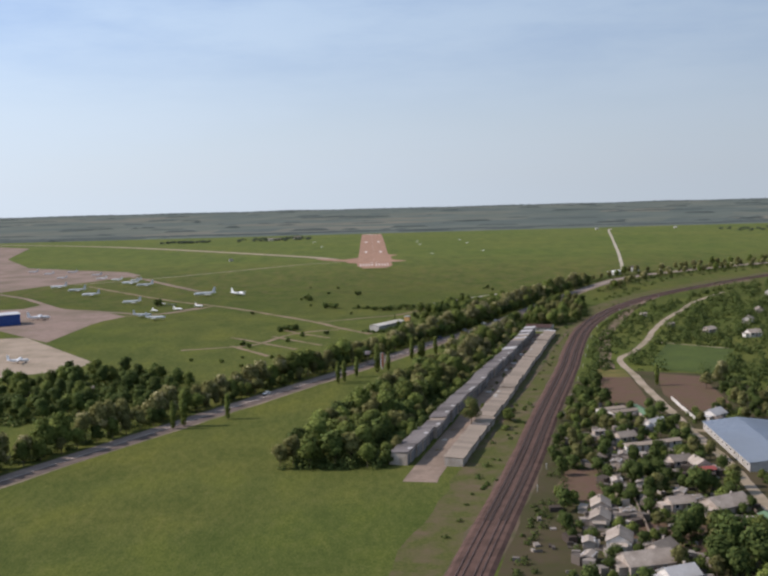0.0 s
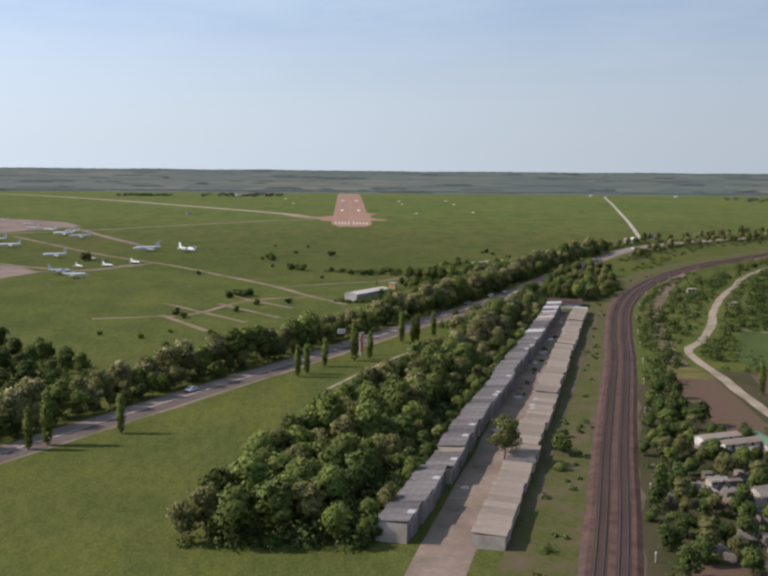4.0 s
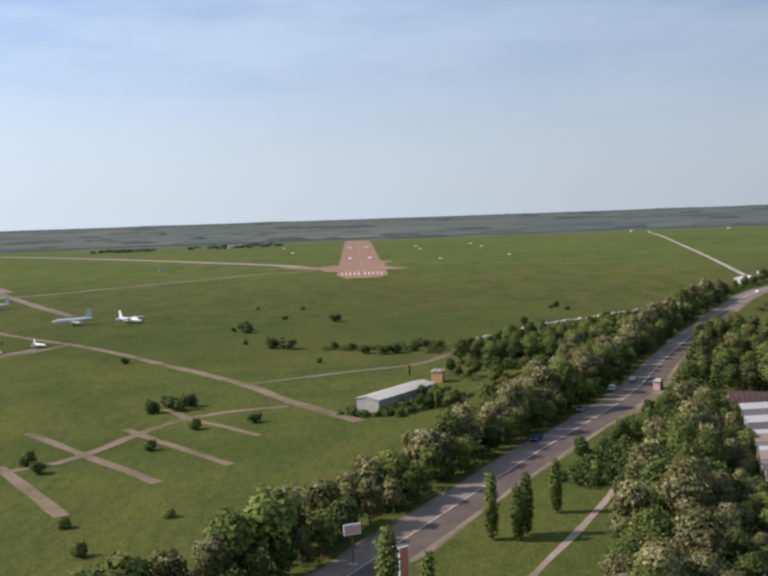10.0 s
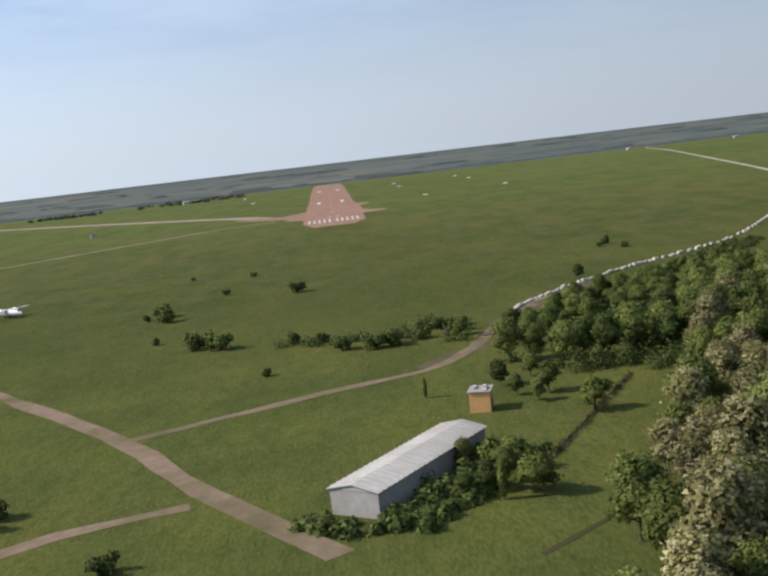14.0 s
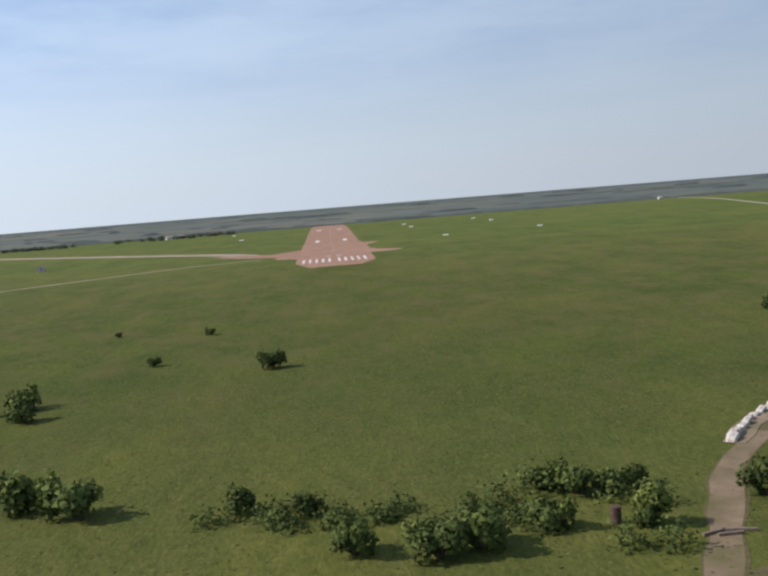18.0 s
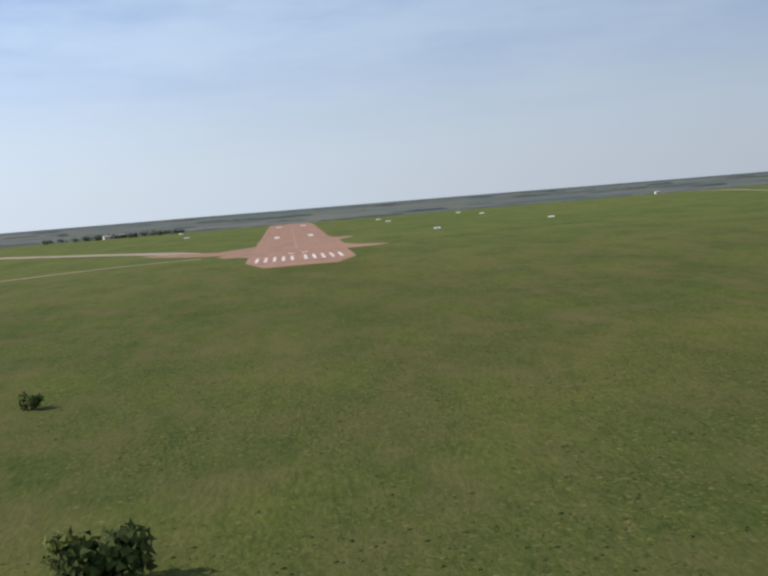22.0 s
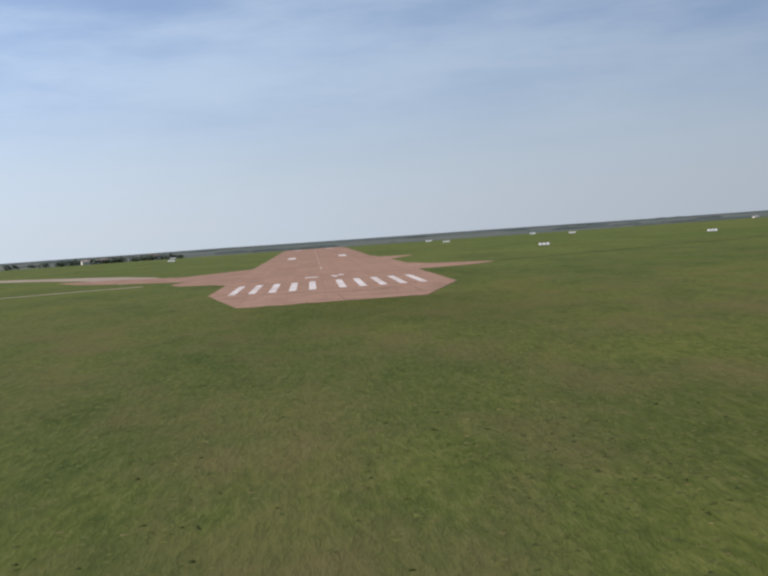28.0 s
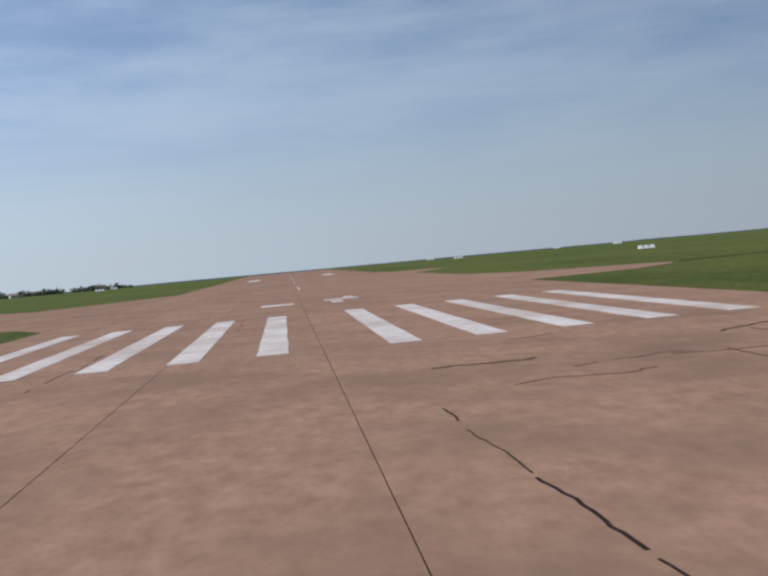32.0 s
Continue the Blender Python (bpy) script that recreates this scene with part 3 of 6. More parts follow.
build_runway()
patch("left_stub", [(-18.9, 48), (-23, 57), (-30, 61), (-33, 72), (-31, 84), (-42, 95), (-62, 118), (-74, 146), (-58, 140), (-36, 122), (-18.9, 150)], 0.05, "runway", "reddish asphalt pad joining the runway", "taxiway")
patch("right_stub", [(18.9, 64), (24, 66), (31, 68), (37, 74), (39, 80), (34, 87), (27, 94), (22, 112), (21.5, 160), (31, 186), (29, 192), (18.9, 196)], 0.04, "runway", "reddish asphalt pad beside the runway", "taxiway")
ribbon("worn_strip", [(40, 80), (54, 86), (84, 100), (120, 118), (170, 128)], 1.0, 0.04, "garden_earth", "strip of worn bare earth beside the pad", "track", 0.5, 6)
ribbon("taxiway", [(-41.4, 100.8), (-65.7, 162), (-143.1, 260.1), (-290.7, 431.1), (-504, 661.5), (-810, 954)], 14.4, 0.04, "taxiway", "long pale concrete taxiway through the grass", "taxiway", 1.0, 20)
ribbon("field_track", [(-39.6, 75.6), (-83.7, 55.8), (-164.7, -25.2), (-229.5, -87.3), (-297, -135)], 3.6, 0.04, "pale_dirt", "narrow pale track worn through the grass", "track", 0.8)
patch("apron_near", [(-300, -522), (-238, -517), (-222, -515), (-153, -621), (-158, -643), (-189, -661), (-300, -662)], 0.05, "taxiway", "pale concrete parking apron", "apron")
patch("apron_main", [(-643, 669), (-568, 592), (-510, 311), (-420, 120), (-351, 66), (-277, 13), (-250, -40), (-300, -130), (-323, -143), (-347, -198), (-430, -150), (-700, 200)], 0.04, "apron", "large weathered brownish concrete apron", "apron")
patch("apron_south", [(-271, -315), (-244, -356), (-212, -372), (-182, -415), (-193, -440), (-196, -455), (-202, -540), (-250, -480), (-310, -500), (-330, -360), (-296, -349), (-279, -345)], 0.045, "apron", "weathered brownish concrete apron before the hangar", "apron")
ribbon("museum_road", [(-330, 30), (-277, -20), (-194, -171), (-158, -236)], 6, 0.05, "apron", "brownish concrete strip among parked aircraft", "track", 0.8)
ribbon("museum_loop", [(-380, -170), (-340, -218), (-304, -261), (-271, -315), (-244, -356), (-200, -385), (-175, -402), (-159, -405), (-137, -371)], 5, 0.055, "apron", "brown lane among parked aircraft", "track", 0.6)
ribbon("museum_lane", [(-274.5, -160.2), (-177.3, -300.6), (-114.3, -373.5), (-69.3, -436.5), (-40.5, -479.7), (-24.3, -511.2), (-5.4, -541.8)], 3.8, 0.045, "dirt", "brown earth lane across the meadow", "track", 0.8)
ribbon("museum_loop", [(-208.8, -409.5), (-178.2, -412.2), (-148.5, -397.8), (-126, -360)], 4, 0.04, "dirt", "brown earth lane among parked aircraft", "track", 0.6)
ribbon("hut_lane", [(-40.5, -477.9), (-19.8, -467.1), (-4.5, -459), (12.6, -451.8), (22, -440), (27, -429.5), (30.4, -421), (33.4, -413), (37.4, -404), (42, -396.5), (47, -390)], 3.0, 0.03, "worn_grass", "worn brown lane past the orange hut", "track", 1.5, 3)
LANE = curve_through([(-40.5, -477.9), (-19.8, -467.1), (-4.5, -459), (12.6, -451.8), (22, -440), (27, -429.5), (30.4, -421), (33.4, -413), (37.4, -404), (42, -396.5), (47, -390)], 4)
ribbon("wheel_track", [tuple(p) for p in LANE], 2.7, 0.04, "dirt", "brown dusty wheel track of the lane", "track", 0.8, 1.2)
ribbon("trampled_ground", [(12, -449), (20, -441), (27, -435), (33, -434), (39, -440)], 4.6, 0.024, "worn_grass", "trampled bare ground where lanes meet", "ground", 3.0, 2)
for lane, pts, wid in (("plot_lane_a", [(-112.5, -586.8), (-90, -580.5), (-72.9, -574.2), (-51.3, -529.2), (-25.2, -517.5)], 3.2), ("plot_lane_b", [(-90, -540), (-67.5, -568.8), (-46.8, -594.9)], 2.8),
                       ("plot_lane_c", [(-59.4, -514.8), (-51.3, -528.3), (-29.7, -553.5)], 2.4), ("plot_lane_d", [(-64.8, -540), (-54.9, -554.4), (-33.3, -582.3)], 2.4), ("plot_lane_e", [(-85.5, -576), (-60.3, -616.5)], 3.0)):
    ribbon(lane, pts, wid, 0.05 + 0.008 * "abcde".index(lane[-1]), "dirt", "short brown earth lane between old garden plots", "track", 0.8)
ribbon("white_track", [(235.8, -158.4), (242.1, -145.8), (288, 63), (351, 369), (430.2, 750.6), (468, 891)], 3.6, 0.05, "white_track", "straight pale track across the green field", "track", 0.5, 20)

# ======== main road ========
ROAD = [(-234, -1048.5), (-73.8, -767.7), (-12.6, -662.4), (29.7, -587.7), (68.4, -522), (103.5, -445.5), (144, -364.5), (184.5, -286.2), (214.2, -235.8), (248.4, -198), (289.8, -165.6), (378, -108), (585, 9), (990, 270)]
ribbon("road_shoulder", [tuple(p) for p in offset_line(curve_through(ROAD, 20), 0.3)], 12.2, 0.02, "shoulder", "dusty verge of the country road", "verge", 1.2, 12)
ribbon("road", ROAD, 10.4, 0.06, "road", "two-lane grey asphalt country road", "road", 0.25, 10)
ribbon("old_lane_surface", [tuple(p) for p in offset_line(curve_through(ROAD, 20), -2.65)], 4.9, 0.068, "road_pale", "paler dusty lane of the country road", "road", 0.25, 10, depth=0.05)
ribbon("dusty_road", [tuple(p) for p in offset_line(curve_through(ROAD, 20), 2.5) if p.y > -345], 5.2, 0.072, "road_pale", "paler worn asphalt beyond the bend", "road", 0.3, 10, depth=0.05)
ribbon("dusty_edge", [tuple(p) for p in offset_line(curve_through(ROAD, 12), 5.7) if -700 < p.y < -300], 1.3, 0.052, "lane_dust", "dusty crumbling edge of the road", "verge", 0.7, 4)
ribbon("lay_by", [tuple(p) for p in offset_line(curve_through(ROAD, 8), 6.9) if -552 < p.y < -488], 2.6, 0.047, "lane_dust", "pale dusty lay-by at the bus shelter", "verge", 1.6, 3)
ribbon("centre_line", ROAD, 0.22, 0.08, "white_paint", "thin white centre line of the road", "road marking", 0.0, 10, depth=0.01)
ribbon("footpath", [(-10.8, -720), (6.3, -681.3), (21.6, -653.4), (37.8, -622.8), (46.8, -601.2)], 1.3, 0.05, "pale_dirt", "pale trodden footpath under trees", "path", 0.3, 4)
ribbon("bare_bank", [(45, -396.5), (52, -386), (60, -377.5), (72, -365)], 8.5, 0.035, "worn_grass", "bare earth bank below the white blocks", "ground", 1.6, 3)
ribbon("stony_bank", [(41.5, -394.5), (46.8, -386.5), (53, -378.8), (60, -371), (72, -358)], 2.6, 0.09, "lane_dust", "stony pale bank along the white blocks", "ground", 1.2, 1.5)
ribbon("wood_path", [(46.8, -601.2), (56.5, -582.7), (65.5, -566), (77, -545), (88, -524)], 1.1, 0.05, "pale_dirt", "pale trodden footpath beside the wood", "path", 0.4, 3)
ribbon("alley", [(83.5, -814), (78, -835), (72.3, -855), (66, -877), (60.2, -897), (57.5, -906)], 1.2, 0.05, "lane_dust", "narrow dusty alley between the gardens", "path", 0.6, 3)
ribbon("clearing_path", [(23.8, -516.7), (32.7, -501.4), (46.5, -476.1)], 0.8, 0.04, "dirt", "thin trodden path across the clearing", "path", 0.3, 4)
ribbon("shed_path", [(16, -549), (25, -541.5), (33, -536)], 0.9, 0.04, "garden_earth", "thin dark path behind the storage shed", "path", 0.2, 4)

# ======== railway ========
RAIL = [(-67.5, -1350), (-34.2, -1161), (1.8, -1000.8), (41.4, -855.9), (60.3, -783), (88.2, -679.5), (102.6, -621), (124.2, -543.6), (156.6, -464.4), (205.2, -384.3), (270, -311.4), (347.4, -237.6), (468, -144), (810, 81)]


def build_railway():
    ribbon("rail_side", [tuple(p) for p in offset_line(curve_through(RAIL, 20), -12)], 14, 0.012, "rough_grass", "rough browned grass along the railway", "ground", 2.5, 8)
    ribbon("rail_verge", RAIL, 11.6, 0.03, "rail_earth", "bare earth strip beside the railway", "ground", 2.0, 10)
    line = curve_through(RAIL, 10)
    nor = normals_of(line)
    verts, faces = [], []
    prof = [(-5.6, 0.0), (-4.4, 0.55), (4.4, 0.55), (5.6, 0.0)]
    for k, (p, n) in enumerate(zip(line, nor)):
        for a, z in prof:
            q = p + n * (a + 0.2 * noise.noise((p.x * 0.2, p.y * 0.2, a)))
            verts.append((q.x, q.y, z))
        if k:
            o = 4 * (k - 1)
            faces += [(o + j, o + j + 1, o + j + 5, o + j + 4) for j in range(3)]
    bed = tagged(new("railway", mesh_from("railway", verts, faces, ["ballast"])), "curving double-track railway on reddish brown ballast", "railway", kind="structure")
    fine = curve_through(RAIL, 4)
    for c in (-2.05, 2.05):
        for g in (-0.76, 0.76):
            rl = offset_line(fine, c + g)
            rn = normals_of(rl)
            v, f = [], []
            for k, (p, n) in enumerate(zip(rl, rn)):
                for a, z in ((-0.05, 0.66), (-0.05, 0.84), (0.05, 0.84), (0.05, 0.66)):
                    q = p + n * a
                    v.append((q.x, q.y, z))
                if k:
                    o = 4 * (k - 1)
                    f += [(o + j, o + j + 1, o + j + 5, o + j + 4) for j in range(3)]
            hang("rail", mesh_from("rail", v, f, ["rail"]), bed)
        v, f = [], []
        sl = [p for p in offset_line(curve_through(RAIL, 0.65), c) if -909 < p.y < -450]
        for p, n in zip(sl, normals_of(sl)):
            d = Vector((-n.y, n.x))
            o = len(v)
            for z in (0.5, 0.68):
                for a, b in ((-1.3, -0.13), (1.3, -0.13), (1.3, 0.13), (-1.3, 0.13)):
                    q = p + n * a + d * b
                    v.append((q.x, q.y, z))
            f += [(o + 4, o + 5, o + 6, o + 7), (o, o + 1, o + 5, o + 4), (o + 1, o + 2, o + 6, o + 5), (o + 2, o + 3, o + 7, o + 6), (o + 3, o, o + 4, o + 7)]
        s = hang("sleepers", mesh_from("sleepers", v, f, ["sleeper"]), bed)
        tagged(s, kind="stuff")


build_railway()
ribbon("old_siding", [(106.2, -684), (123.3, -601.2), (136.8, -554.4), (176.4, -450), (214.2, -376.2), (256.5, -329.4), (324, -270)], 6.5, 0.05, "bare_pink", "overgrown bare bed of an old siding", "track", 1.5)
ribbon("rail_path", [(36, -814.5), (54, -751.5), (75.6, -676.8), (93.6, -612), (113.4, -550.8)], 1.6, 0.06, "rail_earth", "narrow trodden path along the railway", "path", 0.5, 5)

# ======== village ground ========
patch("garden_ground", [(43, -852), (58, -800), (82, -718), (98, -700), (118, -692), (152, -706), (166, -800), (160, -985), (12, -990), (33, -905)], 0.02, "garden_earth", "dark overgrown garden earth of the village", "ground")
patch("green_field", [(129, -676), (155, -612), (184, -636), (152, -704), (134, -692)], 0.024, "field", "small sown green field by the lane", "field")
ribbon("village_lane", [(270, -360), (226.8, -423.9), (205.2, -468), (182.7, -511.2), (162, -559.8), (147.6, -598.5), (131.4, -635.4), (118.8, -657.9), (115.2, -698.4), (112.5, -733.5), (109.8, -780.3), (108, -810.9), (106.2, -857.7), (100.8, -909), (93.6, -981), (86.4, -1080)], 3.4, 0.05, "pale_dirt", "pale gravel lane through the village", "lane", 0.7, 6)
ribbon("village_side_lane", [(108, -810.9), (115.2, -815.4), (122.4, -818.1)], 3.6, 0.045, "pale_dirt", "short gravel drive to the blue hall", "lane", 0.4, 4)
patch("ploughed_plot", [(102, -690), (113, -696), (108.5, -742), (105, -774), (90, -768), (92, -736)], 0.03, "plough", "bare brown ploughed garden plot", "plot")
patch("weedy_plot", [(100, -682), (113.5, -689), (112.3, -707), (96, -703)], 0.034, "stubble", "yellowed weedy garden plot", "plot")
patch("ploughed_plot_b", [(126, -699), (143, -710), (136, -775), (118, -788), (116, -747)], 0.03, "plough", "bare brown ploughed garden plot", "plot")
patch("ploughed_plot_c", [(55, -859), (64, -860), (60, -887), (53, -896), (46, -883)], 0.03, "plough", "bare brown ploughed garden plot", "plot")
patch("ploughed_plot_d", [(59.4, -910.8), (81, -915.3), (73.8, -936), (55.8, -934.2)], 0.03, "plough", "bare brown ploughed garden plot", "plot")
ribbon("field_edge_path", [(151.2, -604.8), (166.5, -619.2), (181.8, -633.6)], 1.2, 0.04, "pale_dirt", "pale path along the small green field", "path", 0.2, 4)


# ======== garages ========
def build_garage(dark, patchy="", pale=False):
    """One brick garage, 3.7 m wide, with its front towards +x."""
    g = empty("garage", (0, 0, 0))
    part("body", boxed(-3.0, 2.9, -1.82, 1.82, 0, 2.6), "brick", g)
    bm = bmesh.new()
    top = [(-3.25, 2.62), (3.3, 2.95)]
    for x, z in top:
        for y in (-1.84, 1.84):
            for d in (0, 0.16):
                bm.verts.new((x, y, z + d))
    v = list(bm.verts)
    for q in ((0, 2, 3, 1), (4, 5, 7, 6), (1, 3, 7, 5), (0, 4, 6, 2), (0, 1, 5, 4), (2, 6, 7, 3)):
        bm.faces.new([v[i] for i in q])
    bmesh.ops.recalc_face_normals(bm, faces=bm.faces)
    part("roof", bm, "roof_pale" if pale else "roof_dark" if dark else "roof_grey", g)
    if patchy:
        part("roof_patch", boxed(1.6, 3.0, -1.5, 0.6, 3.0, 3.1), patchy, g, "pale sheet laid on the roof")
    d = part("door", boxed(2.9, 2.97, -1.3, 1.3, 0.02, 2.25), "steel_door", g)
    part("handle", boxed(2.97, 3.02, -0.05, 0.05, 0.95, 1.25), "rail", d)
    part("lintel", boxed(2.9, 3.0, -1.5, 1.5, 2.27, 2.5), "concrete", g)
    return g


def row_of_garages(start, end, dark, flip, seed, group, label):
    rnd = random.Random(seed)
    a, b = Vector(start), Vector(end)
    n = int((b - a).length / 3.7)
    ang = math.degrees(math.atan2((b - a).y, (b - a).x)) - 90 + (180 if flip else 0)
    proto = build_garage(dark)
    tagged(proto, label, "garage", group)
    alt = build_garage(not dark)
    tagged(alt, label, "garage", group)
    mended = build_garage(dark, "roof_pale" if dark else "concrete")
    tagged(mended, label, "garage", group)
    white = build_garage(dark, pale=True)
    tagged(white, "brick lock-up garage with pale sheet roof in a long row", "garage", group)
    for g in (proto, alt, mended, white):
        g.scale = (1, 1, 1.5 if dark else 1.0)
    used = set()
    left, z, ob = 0, 0.0, proto
    for k in range(n):
        if left == 0:
            # a stretch of garages built together shares its roof level
            left = rnd.randint(2, 7)
            z = rnd.choice((-0.45, -0.3, -0.15, 0.0, 0.0, 0.0))
            back = rnd.uniform(-0.15, 0.9)
            base = rnd.choices((proto, alt), (0.86, 0.14))[0]
        left -= 1
        p = a + (b - a) * ((k + 0.5) / n)
        ob = mended if rnd.random() < (0.16 if dark else 0.05) else base
        if k in (0, 13, 29):
            ob = {0: proto, 13: alt, 29: mended}[k]
        if dark and (n - k) in (1, 2, 5, 6, 9, 13, 22, 23):
            ob = white
        if not dark and k == n - 1:
            ob = white
        fwd = back * (0.5 if flip else 1.0) - (0.0 if flip else 0.45) + rnd.choice((0, 0, 0.25, -0.2))
        m = pose(p.x + fwd * math.cos(math.radians(ang)), p.y + fwd * math.sin(math.radians(ang)), z, 0, 0, ang)
        if ob.name in used:
            copy_thing(ob, m)
        else:
            ob.matrix_basis = m @ Matrix.Diagonal((*ob.scale, 1))
            used.add(ob.name)


row_of_garages((20.3, -851.4), (100.2, -563.4), False, True, 3, "garage row by the railway", "brick lock-up garage with grey roof in a long row")
row_of_garages((3.2, -847.8), (89.6, -559.8), True, False, 4, "garage row by the wood", "brick lock-up garage with dark felt roof in a long row")
ribbon("garage_yard", [(8.5, -868), (13, -850), (29.5, -792), (47.5, -727), (68, -655), (95.5, -560)], 10.5, 0.03, "yard_dust", "dusty lane between two rows of garages", "lane", 0.6, 8)


def build_yard_junk():
    """Sheets, rubble heaps and covered piles along the garage fronts."""
    rnd = random.Random(41)
    for k in range(110):
        f = rnd.random()
        x, y = 13 + (97 - 13) * f, -852 + (852 - 563) * f
        x += rnd.uniform(3.6, 5.6) if rnd.random() < 0.8 else rnd.uniform(-4.2, -3.0)
        if k % 3 == 0:
            t = empty("sheet_stack", (x, y, 0), rnd.uniform(0, 90), "stack of pale boards and sheets before the garages", "stack", "yard clutter")
            for j in range(3):
                w = rnd.uniform(0.6, 1.5)
                part("sheet", boxed(-w, w, -0.7, 0.7, 0.03 + 0.22 * j, 0.23 + 0.22 * j), "white_metal" if rnd.random() < 0.4 else "concrete", t)
        else:
            t = empty("rubble_heap", (x, y, 0), rnd.uniform(0, 90), "low heap of broken bricks and earth", "heap", "yard clutter")
            bm = bmesh.new()
            bmesh.ops.create_icosphere(bm, subdivisions=2, radius=1.0)
            for v in bm.verts:
                d = 1 + 0.35 * noise.noise(v.co * 1.7 + Vector((k, 0, 0)))
                v.co = Vector((v.co.x * 1.1 * d, v.co.y * 0.8 * d, max(-0.05, v.co.z * 0.55 * d)))
            part("heap", bm, rnd.choice(("red_brick", "dirt", "concrete", "pale_stone")), t)


build_yard_junk()


# ======== trees ========
def leaf_flakes(name, c, out, size, mats, idx, rg):
    """Small leaf sprigs, one triangle each, centred at c and turned roughly along out, shaded as a soft mass."""
    count = len(c)
    nrm = out + 0.65 * rg.normal(size=(count, 3)) + np.array([0, 0, 0.3])
    nrm /= np.linalg.norm(nrm, axis=1)[:, None]
    u = rg.normal(size=(count, 3))
    u -= (u * nrm).sum(1)[:, None] * nrm
    u /= np.linalg.norm(u, axis=1)[:, None]
    w = np.cross(nrm, u)
    s = size * rg.uniform(0.65, 1.35, count)[:, None]
    verts = np.stack([c + u * s, c - u * s * 0.5 + w * s * 0.87, c - u * s * 0.5 - w * s * 0.87], 1).reshape(-1, 3)
    me = mesh_from(name, verts.tolist(), np.arange(3 * count).reshape(-1, 3).tolist(), mats, idx, True)
    soft = 0.72 * out + 0.55 * nrm
    soft /= np.linalg.norm(soft, axis=1)[:, None]
    me.normals_split_custom_set_from_vertices(np.repeat(soft, 3, axis=0).tolist())
    return me


def crown_mesh(name, blobs, count, size, mats, share, seed):
    """Leaf sprigs scattered through the given blobs (centre, radii); share: part of the sprigs in the second material."""
    rg = np.random.default_rng(seed)
    vol = np.array([b[3] * b[4] * b[5] for b in blobs]) ** 0.7
    pick = rg.choice(len(blobs), count, p=vol / vol.sum())
    bl = np.array(blobs)[pick]
    d = rg.normal(size=(count, 3))
    d /= np.linalg.norm(d, axis=1)[:, None]
    rad = rg.uniform(0.3, 1.05, count) ** 0.5
    # ragged lobes and single sprigs that stand out
    lobe = 5.3 * pick
    rad = rad * (1 + 0.20 * np.sin(5.0 * d[:, 0] + lobe) * np.cos(4.3 * d[:, 1] + 1.7 * lobe) + 0.14 * np.sin(9.0 * d[:, 2] + lobe))
    rad = np.where(rg.random(count) < 0.10, rad * rg.uniform(1.05, 1.35, count), rad)
    c = bl[:, :3] + d * bl[:, 3:] * rad[:, None]
    mid = np.array(blobs)[:, :3].mean(0) - np.array([0, 0, 0.6])
    whole = c - mid
    whole /= np.linalg.norm(whole, axis=1)[:, None] + 1e-6
    out = 0.40 * d + 0.72 * whole
    flowering = rg.random(len(blobs))[pick] < share * 1.5
    idx = ((rg.random(count) < min(0.6, share * 1.8)) & (d[:, 2] > -0.35) & (rad > 0.65) & flowering).astype(int)
    return leaf_flakes(name, c, out, size, mats, idx.tolist(), rg)


def scrub(name, spots_at, mats, per, size, seed, label):
    """One mass of uncountable low growth: a small leafy mound at every (x, y, width, height)."""
    rg = np.random.default_rng(seed)
    a = np.repeat(np.array(spots_at), per, axis=0)
    n = len(a)
    d = rg.normal(size=(n, 3))
    d[:, 2] = np.abs(d[:, 2])
    d /= np.linalg.norm(d, axis=1)[:, None]
    rad = rg.uniform(0.3, 1.1, n) ** 0.6
    bump = 1 + 0.35 * np.sin(d[:, 0] * 5 + a[:, 0]) * np.cos(d[:, 1] * 5 + a[:, 1])
    c = np.stack([a[:, 0] + d[:, 0] * a[:, 2] * 0.5 * rad * bump, a[:, 1] + d[:, 1] * a[:, 2] * 0.5 * rad * bump, 0.05 + d[:, 2] * a[:, 3] * rad * bump], 1)
    ob = new(name, leaf_flakes(name, c, d, size, mats, (rg.random(n) < 0.04).astype(int).tolist(), rg))
    return tagged(ob, label, "scrub", kind="stuff")


